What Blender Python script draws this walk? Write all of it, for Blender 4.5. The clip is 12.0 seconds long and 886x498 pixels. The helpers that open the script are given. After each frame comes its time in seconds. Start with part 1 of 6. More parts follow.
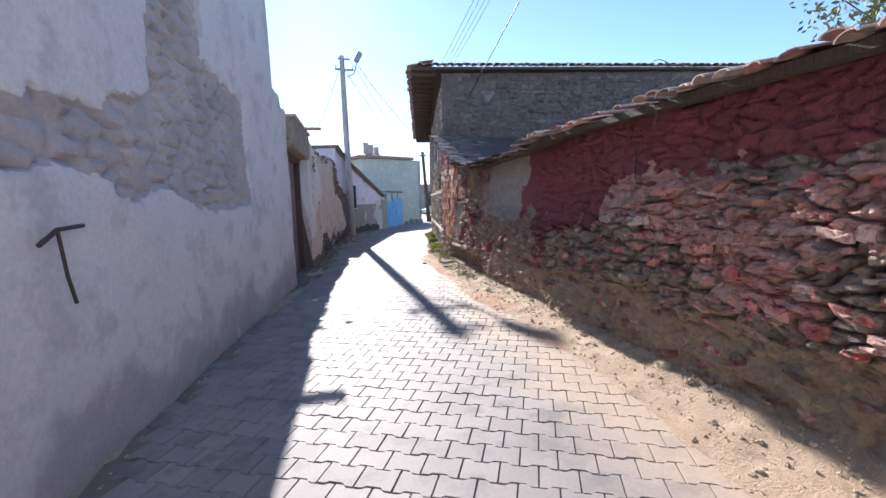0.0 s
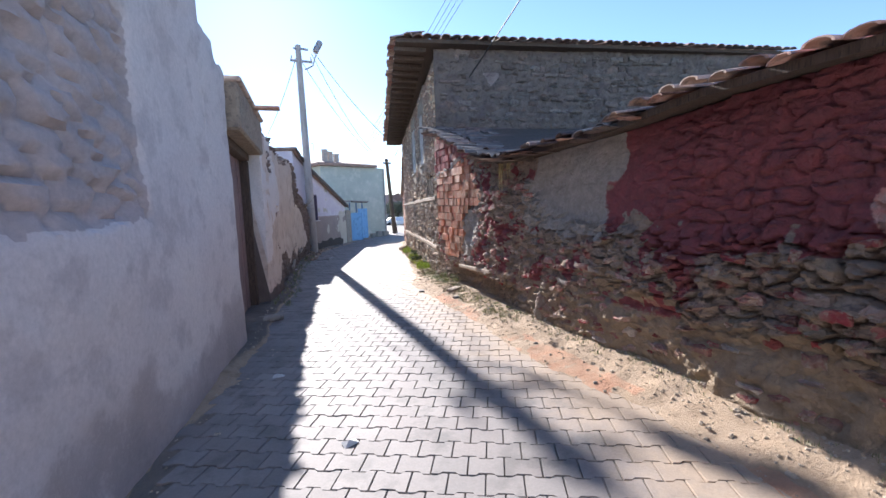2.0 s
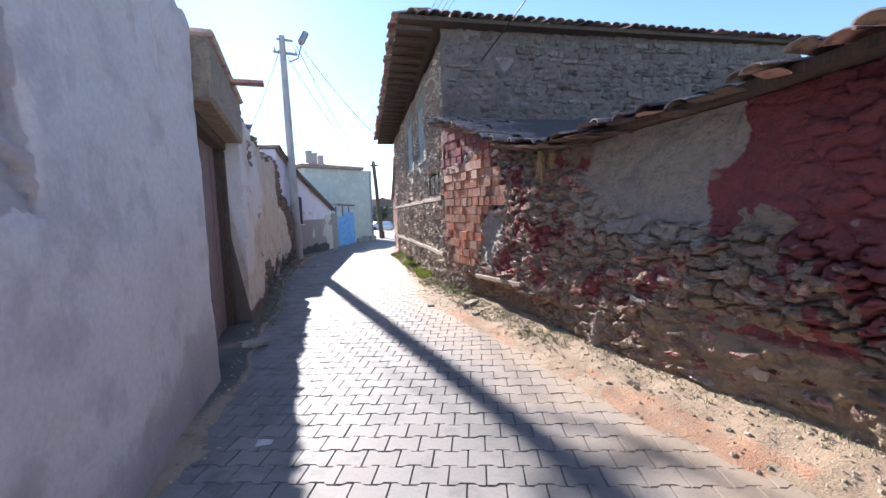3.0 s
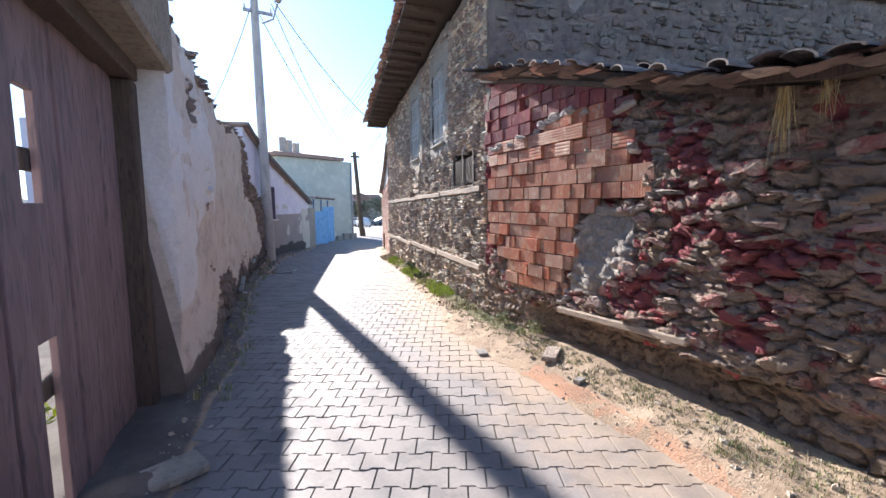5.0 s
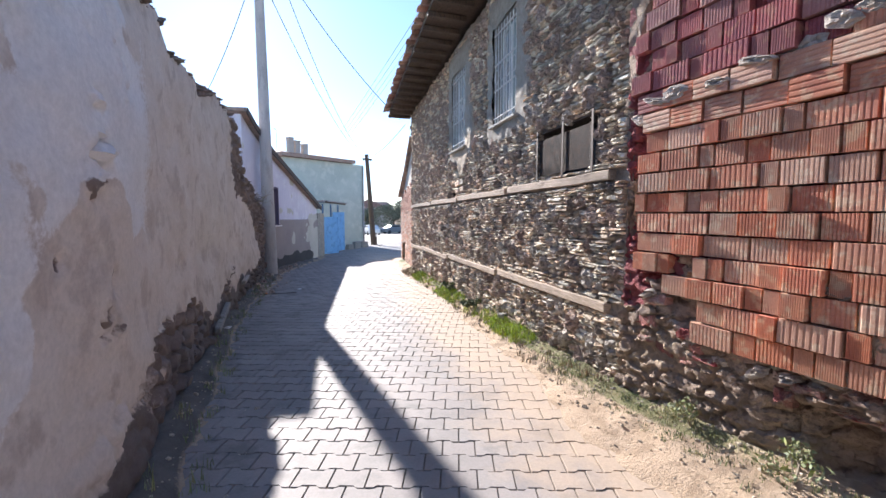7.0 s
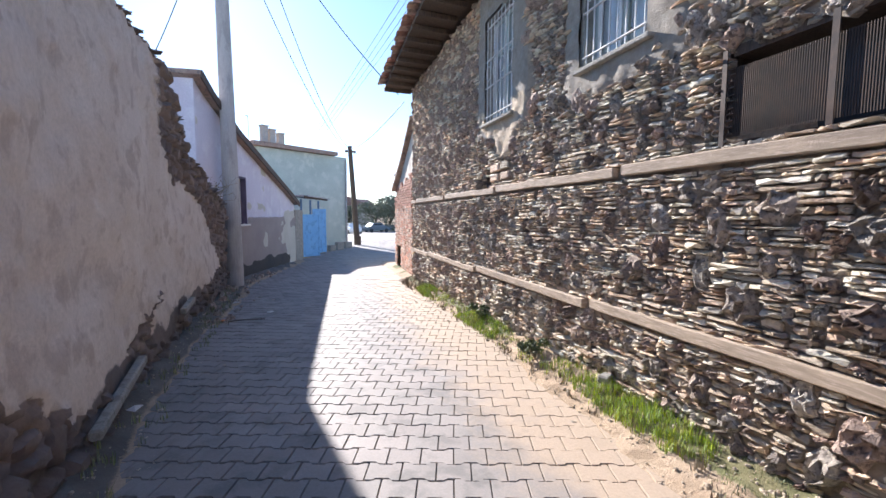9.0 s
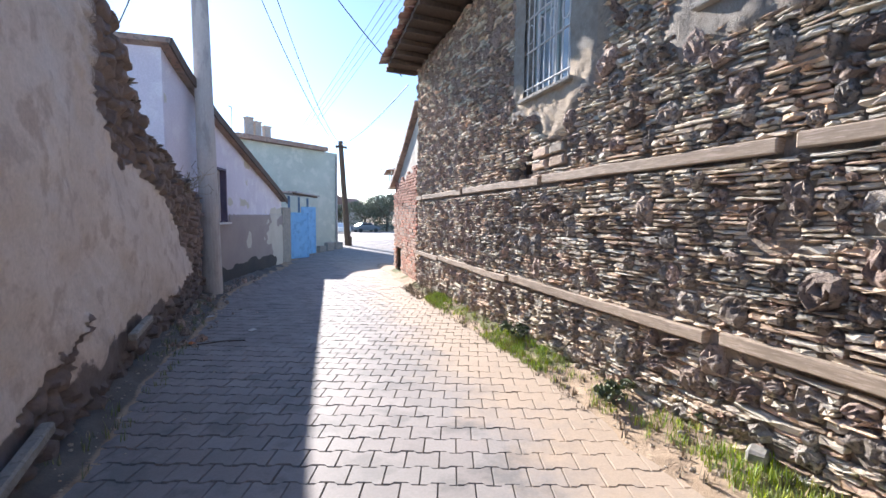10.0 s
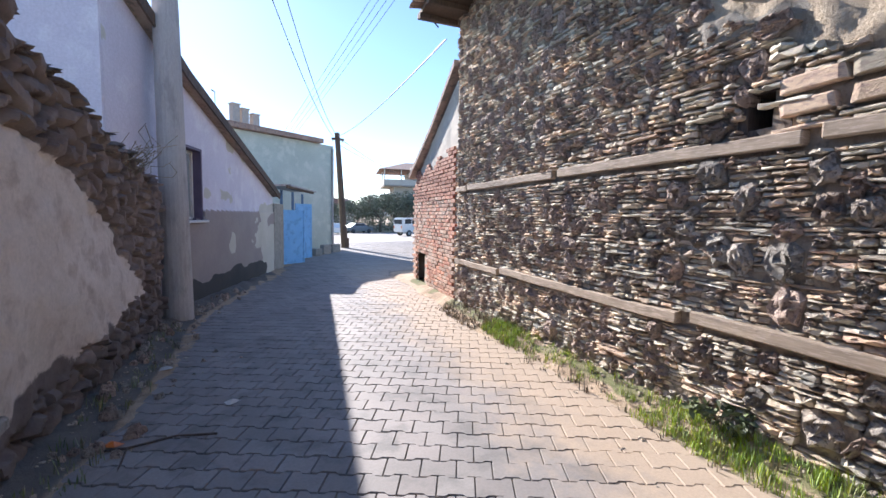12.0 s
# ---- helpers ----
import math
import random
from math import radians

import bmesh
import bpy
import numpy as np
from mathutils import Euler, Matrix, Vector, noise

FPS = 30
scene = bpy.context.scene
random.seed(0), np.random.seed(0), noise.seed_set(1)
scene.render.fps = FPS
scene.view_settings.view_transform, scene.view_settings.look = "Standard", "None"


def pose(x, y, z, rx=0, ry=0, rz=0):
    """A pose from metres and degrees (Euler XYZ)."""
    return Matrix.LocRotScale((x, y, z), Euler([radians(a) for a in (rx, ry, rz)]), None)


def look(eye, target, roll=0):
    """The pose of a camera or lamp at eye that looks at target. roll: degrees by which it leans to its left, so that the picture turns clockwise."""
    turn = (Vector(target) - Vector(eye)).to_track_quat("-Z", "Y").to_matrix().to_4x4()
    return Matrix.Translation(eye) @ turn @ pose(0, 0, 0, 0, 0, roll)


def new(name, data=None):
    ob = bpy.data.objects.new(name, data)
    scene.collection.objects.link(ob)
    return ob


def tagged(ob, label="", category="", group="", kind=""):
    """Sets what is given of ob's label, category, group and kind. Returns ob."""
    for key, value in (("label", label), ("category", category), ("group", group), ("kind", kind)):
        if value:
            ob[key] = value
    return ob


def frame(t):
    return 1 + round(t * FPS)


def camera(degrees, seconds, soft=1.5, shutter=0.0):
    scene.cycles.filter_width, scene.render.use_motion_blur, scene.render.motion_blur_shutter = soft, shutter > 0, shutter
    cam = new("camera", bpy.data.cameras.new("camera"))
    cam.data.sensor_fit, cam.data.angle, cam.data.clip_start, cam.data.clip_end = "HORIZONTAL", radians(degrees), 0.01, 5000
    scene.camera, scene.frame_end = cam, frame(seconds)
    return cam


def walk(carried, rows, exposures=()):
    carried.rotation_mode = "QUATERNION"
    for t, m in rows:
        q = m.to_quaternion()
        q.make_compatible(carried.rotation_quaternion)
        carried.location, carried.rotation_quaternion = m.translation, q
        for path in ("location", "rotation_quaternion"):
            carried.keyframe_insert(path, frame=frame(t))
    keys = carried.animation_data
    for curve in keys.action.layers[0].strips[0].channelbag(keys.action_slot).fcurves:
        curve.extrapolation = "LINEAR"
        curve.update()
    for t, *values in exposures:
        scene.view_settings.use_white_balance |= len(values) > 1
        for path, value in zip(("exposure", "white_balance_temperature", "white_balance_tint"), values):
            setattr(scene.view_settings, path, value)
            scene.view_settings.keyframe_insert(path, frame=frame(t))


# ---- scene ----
cam = camera(93.1, 12.0)
PATH = [
    (0, (-0.255, -0.599, 1.479), (0.369, 1.285, 1.236), -1.3),
    (0.5, (-0.329, 0.042, 1.455), (0.346, 1.91, 1.216), -1.5),
    (1, (-0.329, 0.703, 1.471), (0.388, 2.556, 1.241), -1.8),
    (1.5, (-0.345, 1.344, 1.469), (0.42, 3.18, 1.253), -1.9),
    (2, (-0.253, 2.019, 1.445), (0.56, 3.836, 1.245), -2.1),
    (2.5, (-0.292, 2.648, 1.426), (0.559, 4.448, 1.239), -2.0),
    (3, (-0.227, 3.234, 1.39), (0.659, 5.018, 1.21), -2.0),
    (3.2, (-0.196, 3.502, 1.421), (0.702, 5.28, 1.245), -2.0),
    (4.8, (-0.028, 5.602, 1.388), (0.971, 7.323, 1.189), -1.1),
    (5, (0.084, 5.862, 1.379), (1.078, 7.586, 1.185), -0.6),
    (5.5, (0.273, 6.52, 1.366), (1.268, 8.243, 1.17), -0.5),
    (6, (0.322, 7.108, 1.337), (1.31, 8.837, 1.152), -0.2),
    (6.5, (0.49, 7.742, 1.297), (1.468, 9.479, 1.128), -0.2),
    (7, (0.576, 8.346, 1.3), (1.547, 10.088, 1.146), -0.0),
    (7.2, (0.603, 8.582, 1.324), (1.578, 10.322, 1.176), -0.0),
    (8.8, (1.081, 10.47, 1.252), (2.117, 12.173, 1.091), 0.3),
    (9, (1.107, 10.744, 1.29), (2.161, 12.436, 1.128), 0.3),
    (9.5, (1.184, 11.377, 1.279), (2.264, 13.052, 1.117), 0.7),
    (10, (1.36, 12.02, 1.242), (2.463, 13.681, 1.082), 0.7),
    (10.5, (1.441, 12.646, 1.214), (2.566, 14.293, 1.063), 0.9),
    (11, (1.571, 13.25, 1.177), (2.716, 14.883, 1.023), 0.8),
    (11.5, (1.709, 13.874, 1.193), (2.852, 15.507, 1.034), 0.8),
    (12, (1.8, 14.469, 1.155), (2.946, 16.101, 1.001), 1.0),
]
walk(cam, [(t, look(eye, target, roll)) for t, eye, target, roll in PATH], exposures=[(0.0, 1.2, 6080, 15), (3.0, 1.32, 6080, 15), (5.0, 1.42, 6150, 15), (10.5, 1.42, 6150, 15), (11.3, 1.30, 6080, 15), (12.0, 1.30, 6080, 15)])

# ---- world, sun ----
SUN = Vector((0.040, 1.0, 0.475)).normalized()
world = bpy.data.worlds.new("world")
scene.world = world
world.use_nodes = True
wt = world.node_tree
sky = wt.nodes.new("ShaderNodeTexSky")
sky.sky_type, sky.sun_disc = "NISHITA", False
sky.sun_elevation = math.asin(SUN.z)
sky.sun_rotation = math.atan2(SUN.x, SUN.y)
sky.air_density, sky.dust_density, sky.ozone_density, sky.altitude = 1.0, 0.10, 3.6, 200
wt.nodes["Background"].inputs["Strength"].default_value = 0.108
wt.links.new(sky.outputs["Color"], wt.nodes["Background"].inputs["Color"])
lamp = new("sun", bpy.data.lights.new("sun", "SUN"))
lamp.data.energy, lamp.data.angle, lamp.data.color = 5.0, radians(0.53), (1.0, 0.93, 0.84)
lamp.matrix_world = look(SUN * 50, (0, 0, 0))


# ---- materials ----
def material(name, base, second, third=None, scale=3.0, fine=40.0, rough=0.85, bump=0.3, depth=0.01, spread=0.25,
             metal=0.0, alpha=None, island=False, per_object=False, attr=None, grain=None, sand=False):
    """Two or three colours mixed by broad noise, darker and lighter grain, fine relief. attr: {attribute: (colour, softness)} laid over."""
    m = bpy.data.materials.new(name)
    m.use_nodes = True
    t = m.node_tree
    n, l = t.nodes, t.links
    bsdf = n["Principled BSDF"]
    bsdf.inputs["Roughness"].default_value, bsdf.inputs["Metallic"].default_value = rough, metal
    geo = n.new("ShaderNodeNewGeometry")
    mapping = n.new("ShaderNodeMapping")
    mapping.inputs["Scale"].default_value = grain or (1, 1, 1)
    l.new(geo.outputs["Position"], mapping.inputs["Vector"])

    def noise_at(sc, detail=5.0, roughness=0.6):
        k = n.new("ShaderNodeTexNoise")
        k.inputs["Scale"].default_value, k.inputs["Detail"].default_value, k.inputs["Roughness"].default_value = sc, detail, roughness
        l.new(mapping.outputs["Vector"], k.inputs["Vector"])
        return k.outputs["Fac"]

    def mix(kind, fac, a, b):
        k = n.new("ShaderNodeMix")
        k.data_type, k.blend_type = "RGBA", kind
        for sock, v in ((k.inputs[0], fac), (k.inputs[6], a), (k.inputs[7], b)):
            if isinstance(v, (int, float)):
                sock.default_value = v
            elif isinstance(v, tuple):
                sock.default_value = (*v[:3], 1)
            else:
                l.new(v, sock)
        return k.outputs[2]

    def sharpen(v, lo, hi):
        k = n.new("ShaderNodeMapRange")
        k.inputs["From Min"].default_value, k.inputs["From Max"].default_value = lo, hi
        l.new(v, k.inputs["Value"])
        return k.outputs["Result"]

    col = mix("MIX", sharpen(noise_at(scale), 0.38, 0.62), base, second)
    if third:
        col = mix("MIX", sharpen(noise_at(scale * 2.7, 8.0), 0.52, 0.62), col, third)
    if island or per_object:
        if island:
            rnd = geo.outputs["Random Per Island"]
        else:
            rnd = n.new("ShaderNodeObjectInfo").outputs["Random"]
        ramp = n.new("ShaderNodeMapRange")
        ramp.inputs["To Min"].default_value, ramp.inputs["To Max"].default_value = 1 - spread, 1 + spread
        l.new(rnd, ramp.inputs["Value"])
        hue = n.new("ShaderNodeHueSaturation")
        l.new(ramp.outputs["Result"], hue.inputs["Value"])
        frac = n.new("ShaderNodeMath")
        frac.operation = "MULTIPLY"
        frac.inputs[1].default_value = 7.31
        l.new(rnd, frac.inputs[0])
        fr = n.new("ShaderNodeMath")
        fr.operation = "FRACT"
        l.new(frac.outputs[0], fr.inputs[0])
        hr = n.new("ShaderNodeMapRange")
        hr.inputs["To Min"].default_value, hr.inputs["To Max"].default_value = 0.5 - spread * 0.06, 0.5 + spread * 0.06
        l.new(fr.outputs[0], hr.inputs["Value"])
        l.new(hr.outputs["Result"], hue.inputs["Hue"])
        sr = n.new("ShaderNodeMapRange")
        sr.inputs["To Min"].default_value, sr.inputs["To Max"].default_value = 1 + spread, 1 - spread
        l.new(fr.outputs[0], sr.inputs["Value"])
        l.new(sr.outputs["Result"], hue.inputs["Saturation"])
        l.new(col, hue.inputs["Color"])
        col = hue.outputs["Color"]
    fine_noise = noise_at(fine, 6.0, 0.7)
    if sand:
        sep = n.new("ShaderNodeSeparateXYZ")
        l.new(geo.outputs["Position"], sep.inputs[0])

        def calc(op, a, b, c=None):
            k = n.new("ShaderNodeMath")
            k.operation = op
            for sock, v in zip(k.inputs, (a, b, c)):
                if v is None:
                    continue
                if isinstance(v, (int, float)):
                    sock.default_value = v
                else:
                    l.new(v, sock)
            return k.outputs[0]

        edge_x = calc("MAXIMUM", calc("MULTIPLY_ADD", sep.outputs["Y"], 0.1, 2.38), calc("MULTIPLY_ADD", sep.outputs["Y"], 0.268, 0.67))
        away = calc("SUBTRACT", edge_x, sep.outputs["X"])
        wobble = calc("MULTIPLY_ADD", noise_at(2.2, 5.0), -1.6, away)
        wobble = calc("MULTIPLY_ADD", noise_at(14, 5.0), -0.5, wobble)
        mask = calc("MULTIPLY", sharpen(wobble, 0.45, -0.25), 0.8)
        mask = calc("MULTIPLY", mask, sharpen(sep.outputs["Y"], 30.0, 22.0))
        col = mix("MIX", mask, col, (0.46, 0.355, 0.255))
    for key, colour in (attr or {}).items():
        a = n.new("ShaderNodeAttribute")
        a.attribute_name = key
        edge = n.new("ShaderNodeMath")
        edge.operation = "MULTIPLY_ADD"
        l.new(fine_noise, edge.inputs[0])
        edge.inputs[1].default_value = 0.5
        l.new(a.outputs["Fac"], edge.inputs[2])
        over = mix("MIX", sharpen(noise_at(scale * 1.7), 0.35, 0.65), colour[0], colour[1])
        col = mix("MIX", sharpen(edge.outputs[0], 0.68, 0.82), col, over)
    shade = n.new("ShaderNodeMapRange")
    shade.inputs["To Min"].default_value, shade.inputs["To Max"].default_value = 0.72, 1.28
    l.new(fine_noise, shade.inputs["Value"])
    comb = n.new("ShaderNodeCombineColor")
    for i in range(3):
        l.new(shade.outputs["Result"], comb.inputs[i])
    col = mix("MULTIPLY", 1.0, col, comb.outputs["Color"])
    l.new(col, bsdf.inputs["Base Color"])
    b = n.new("ShaderNodeBump")
    b.inputs["Strength"].default_value, b.inputs["Distance"].default_value = bump, depth
    l.new(fine_noise, b.inputs["Height"])
    l.new(b.outputs["Normal"], bsdf.inputs["Normal"])
    if alpha is not None:
        bsdf.inputs["Transmission Weight"].default_value = alpha
    return m


PAVER = material("paver_concrete", (0.235, 0.217, 0.204), (0.285, 0.258, 0.241), (0.19, 0.178, 0.168), 1.2, 60, 0.7, 0.35, 0.004, 0.10, per_object=True, sand=True)
PAVER_FAR = material("paver_concrete_far", (0.235, 0.217, 0.204), (0.285, 0.258, 0.241), (0.19, 0.178, 0.168), 1.2, 60, 0.7, 0.35, 0.004, 0.10, island=True, sand=True)
EARTH = material("earth", (0.43, 0.32, 0.215), (0.49, 0.375, 0.265), (0.35, 0.26, 0.175), 2.2, 55, 0.95, 0.8, 0.02,
                 attr={"joint": ((0.20, 0.175, 0.15), (0.26, 0.22, 0.18)), "clay": ((0.52, 0.29, 0.18), (0.48, 0.33, 0.22)),
                       "turf": ((0.16, 0.17, 0.07), (0.24, 0.21, 0.11)), "foot_dark": ((0.13, 0.115, 0.10), (0.20, 0.18, 0.155)),
                       "plaza": ((0.40, 0.37, 0.33), (0.46, 0.42, 0.37))})
GRAVEL = material("verge_gravel", (0.40, 0.32, 0.235), (0.48, 0.40, 0.31), (0.28, 0.23, 0.18), 9, 60, 0.93, 0.5, 0.004, 0.35, per_object=True)
RUBBLE = material("rubble_masonry", (0.36, 0.27, 0.205), (0.46, 0.35, 0.26), (0.24, 0.185, 0.155), 6, 36, 0.92, 1.0, 0.04,
                  attr={"mud": ((0.44, 0.34, 0.23), (0.34, 0.26, 0.18)), "paint": ((0.37, 0.095, 0.10), (0.27, 0.085, 0.09)),
                        "render": ((0.50, 0.45, 0.39), (0.39, 0.35, 0.30)), "sunlit_salmon": ((0.74, 0.31, 0.25), (0.70, 0.50, 0.41))})
STONE_RED = material("painted_stone", (0.44, 0.345, 0.28), (0.42, 0.16, 0.14), (0.54, 0.44, 0.35), 5, 34, 0.92, 1.0, 0.045, 0.38, per_object=True)
# Pale pink stone, its colour raised to carry the sunlit patch.
STONE_SUNLIT_SALMON = material("sunlit_salmon_stone", (0.74, 0.34, 0.28), (0.72, 0.56, 0.46), (0.54, 0.20, 0.17), 6, 34, 0.92, 1.0, 0.045, 0.28, per_object=True)
SLATE = material("schist_stone", (0.62, 0.53, 0.41), (0.72, 0.62, 0.46), (0.50, 0.41, 0.33), 6, 60, 0.85, 0.9, 0.015, 0.42, per_object=True, grain=(1, 1, 3))
SLATE_FAR = material("schist_stone_far", (0.62, 0.53, 0.41), (0.72, 0.62, 0.46), (0.50, 0.41, 0.33), 6, 60, 0.85, 0.9, 0.015, 0.42, island=True, grain=(1, 1, 3))
ROCK = material("field_rock", (0.40, 0.34, 0.29), (0.53, 0.45, 0.37), (0.23, 0.19, 0.17), 14, 30, 0.95, 1.0, 0.05, 0.35, per_object=True)
ROCK_FAR = material("stone_chips", (0.37, 0.305, 0.25), (0.50, 0.41, 0.32), (0.20, 0.165, 0.145), 14, 30, 0.95, 1.0, 0.03, 0.40, island=True)
DARK_STONE = material("dark_wall_stone", (0.20, 0.155, 0.135), (0.28, 0.22, 0.18), (0.13, 0.10, 0.095), 9, 34, 0.95, 1.0, 0.03, 0.30, per_object=True)
# Dark rubble, its colours lowered further for the shade on the end wall.
GABLE = material("shaded_rubble_gable", (0.19, 0.155, 0.135), (0.24, 0.20, 0.165), (0.14, 0.115, 0.105), 4, 45, 0.95, 1.0, 0.02,
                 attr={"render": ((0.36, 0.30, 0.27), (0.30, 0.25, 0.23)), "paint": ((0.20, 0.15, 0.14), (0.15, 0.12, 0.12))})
GABLE_STONE = material("shaded_gable_stone", (0.20, 0.165, 0.14), (0.25, 0.205, 0.17), (0.15, 0.125, 0.115), 7, 50, 0.95, 0.9, 0.02, 0.30, island=True)
CLAYMORTAR = material("clay_mortar", (0.32, 0.265, 0.205), (0.40, 0.33, 0.25), (0.24, 0.20, 0.165), 7, 50, 0.95, 1.0, 0.02,
                      attr={"render": ((0.36, 0.33, 0.28), (0.27, 0.24, 0.20)), "paint": ((0.25, 0.20, 0.18), (0.18, 0.15, 0.14)), "straw_clay": ((0.56, 0.46, 0.33), (0.46, 0.37, 0.27))})
BRICK = material("hollow_brick", (0.60, 0.30, 0.185), (0.48, 0.225, 0.15), (0.62, 0.42, 0.28), 5, 70, 0.85, 0.6, 0.006, 0.17, per_object=True)
BRICK_PAINTED = material("painted_hollow_brick", (0.40, 0.135, 0.125), (0.31, 0.11, 0.115), (0.46, 0.22, 0.17), 5, 70, 0.85, 0.6, 0.006, 0.15, per_object=True)
BRICK_FAR = material("solid_brick", (0.54, 0.31, 0.21), (0.60, 0.40, 0.29), (0.34, 0.15, 0.11), 5, 70, 0.88, 0.6, 0.006, 0.25, per_object=True)
MORTAR = material("cement_mortar", (0.54, 0.48, 0.42), (0.43, 0.385, 0.34), (0.60, 0.49, 0.42), 8, 55, 0.93, 1.0, 0.02)
CEMENT = material("cement_patch", (0.30, 0.29, 0.26), (0.38, 0.36, 0.32), (0.24, 0.23, 0.20), 6, 50, 0.93, 0.8, 0.015)
TILE = material("clay_roof_tile", (0.42, 0.27, 0.21), (0.52, 0.40, 0.33), (0.26, 0.20, 0.18), 4, 50, 0.88, 0.7, 0.01, 0.3, per_object=True)
# Old lichened tile, darkened further for the shade it lies in.
TILE_OLD_SHADED = material("shaded_lichened_roof_tile", (0.17, 0.13, 0.115), (0.22, 0.175, 0.15), (0.11, 0.095, 0.09), 5, 45, 0.93, 0.8, 0.012, 0.3, per_object=True)
TILE_FAR = material("clay_roof_tile_far", (0.34, 0.23, 0.19), (0.42, 0.32, 0.26), (0.22, 0.18, 0.16), 4, 50, 0.88, 0.7, 0.01, 0.3, island=True)
TIMBER = material("weathered_timber", (0.46, 0.365, 0.27), (0.34, 0.27, 0.20), (0.54, 0.43, 0.34), 3, 60, 0.85, 0.8, 0.006, grain=(4, 1, 14))
DARKWOOD = material("old_dark_wood", (0.09, 0.065, 0.05), (0.13, 0.095, 0.07), (0.06, 0.045, 0.04), 4, 60, 0.85, 0.7, 0.006, grain=(8, 8, 1))
REDWOOD = material("red_brown_door", (0.23, 0.155, 0.155), (0.30, 0.21, 0.205), (0.17, 0.13, 0.13), 2, 50, 0.75, 0.5, 0.004, grain=(6, 6, 1))
PLASTER = material("lime_plaster", (0.64, 0.595, 0.58), (0.69, 0.65, 0.63), (0.55, 0.51, 0.50), 1.1, 30, 0.93, 0.5, 0.01,
                   attr={"bare": ((0.38, 0.34, 0.33), (0.50, 0.44, 0.42)), "foot_dark": ((0.40, 0.365, 0.355), (0.48, 0.44, 0.43))})
PLASTER_OLD = material("old_stained_plaster", (0.64, 0.55, 0.47), (0.70, 0.62, 0.55), (0.54, 0.45, 0.38), 1.6, 35, 0.93, 0.7, 0.012,
                       attr={"bare": ((0.17, 0.13, 0.115), (0.27, 0.21, 0.175)), "white": ((0.78, 0.75, 0.73), (0.70, 0.67, 0.65)), "foot_dark": ((0.14, 0.115, 0.105), (0.19, 0.155, 0.14))})
WHITEPAINT = material("lilac_white_paint", (0.68, 0.66, 0.74), (0.63, 0.61, 0.69), (0.72, 0.71, 0.77), 0.9, 35, 0.85, 0.25, 0.004,
                      attr={"dado": ((0.30, 0.26, 0.25), (0.34, 0.30, 0.28)), "tar": ((0.05, 0.05, 0.05), (0.07, 0.065, 0.06)), "worn": ((0.50, 0.49, 0.42), (0.58, 0.56, 0.5))})
GREENWALL = material("pale_green_paint", (0.50, 0.56, 0.50), (0.44, 0.50, 0.45), (0.56, 0.60, 0.54), 0.8, 30, 0.88, 0.3, 0.005)
CREAM = material("cream_render", (0.55, 0.50, 0.42), (0.48, 0.43, 0.36), (0.62, 0.57, 0.48), 1.2, 40, 0.92, 0.5, 0.008)
CONCRETE = material("pole_concrete", (0.40, 0.39, 0.38), (0.47, 0.46, 0.44), (0.34, 0.33, 0.32), 2, 60, 0.85, 0.4, 0.004, grain=(1, 1, 0.3))
BLUE = material("blue_painted_metal", (0.16, 0.42, 0.76), (0.20, 0.48, 0.80), (0.13, 0.34, 0.64), 2, 40, 0.5, 0.2, 0.003)
DARKBLUE = material("dark_blue_frame", (0.07, 0.16, 0.30), (0.09, 0.20, 0.36), None, 2, 40, 0.5, 0.2, 0.003)
STEEL = material("grey_steel", (0.30, 0.31, 0.33), (0.38, 0.38, 0.39), (0.24, 0.20, 0.17), 6, 60, 0.5, 0.2, 0.002, metal=0.6)
RUST = material("rusty_iron", (0.055, 0.045, 0.04), (0.09, 0.06, 0.045), None, 9, 80, 0.7, 0.4, 0.003, metal=0.3)
# Rubber, dark windows, and sheets that stand in for shade in recesses.
BLACK = material("black_rubber_and_shade", (0.025, 0.025, 0.027), (0.035, 0.035, 0.037), None, 5, 60, 0.6, 0.2, 0.002)
FRAMEWHITE = material("white_frame_paint", (0.72, 0.72, 0.70), (0.62, 0.62, 0.60), None, 5, 50, 0.6, 0.3, 0.003)
TEALPAINT = material("teal_frame_paint", (0.30, 0.37, 0.36), (0.38, 0.42, 0.39), None, 5, 50, 0.6, 0.3, 0.003)
PURPLE = material("plum_window_lining", (0.10, 0.08, 0.13), (0.13, 0.10, 0.16), None, 5, 50, 0.6, 0.3, 0.003)
CARWHITE = material("white_car_paint", (0.75, 0.75, 0.74), (0.72, 0.72, 0.71), None, 3, 50, 0.3, 0.05, 0.001)
CARGREY = material("dark_car_paint", (0.14, 0.16, 0.18), (0.16, 0.18, 0.20), None, 3, 50, 0.3, 0.05, 0.001)
LEAF = material("leaves", (0.12, 0.15, 0.07), (0.16, 0.20, 0.09), (0.09, 0.12, 0.06), 2, 30, 0.7, 0.2, 0.003, 0.4, island=True)
GRASS = material("grass_blades", (0.30, 0.40, 0.07), (0.38, 0.48, 0.10), (0.34, 0.34, 0.13), 3, 30, 0.7, 0.2, 0.003, 0.35, island=True)
WEED = material("low_weeds", (0.20, 0.25, 0.11), (0.28, 0.30, 0.16), (0.36, 0.32, 0.20), 6, 30, 0.8, 0.2, 0.003, 0.35, island=True)
BARK = material("bark", (0.13, 0.10, 0.08), (0.18, 0.14, 0.11), None, 8, 50, 0.9, 0.8, 0.01, grain=(3, 3, 1))
CABLE = material("cable_black", (0.03, 0.03, 0.03), (0.045, 0.045, 0.045), None, 3, 30, 0.6, 0.1, 0.001)
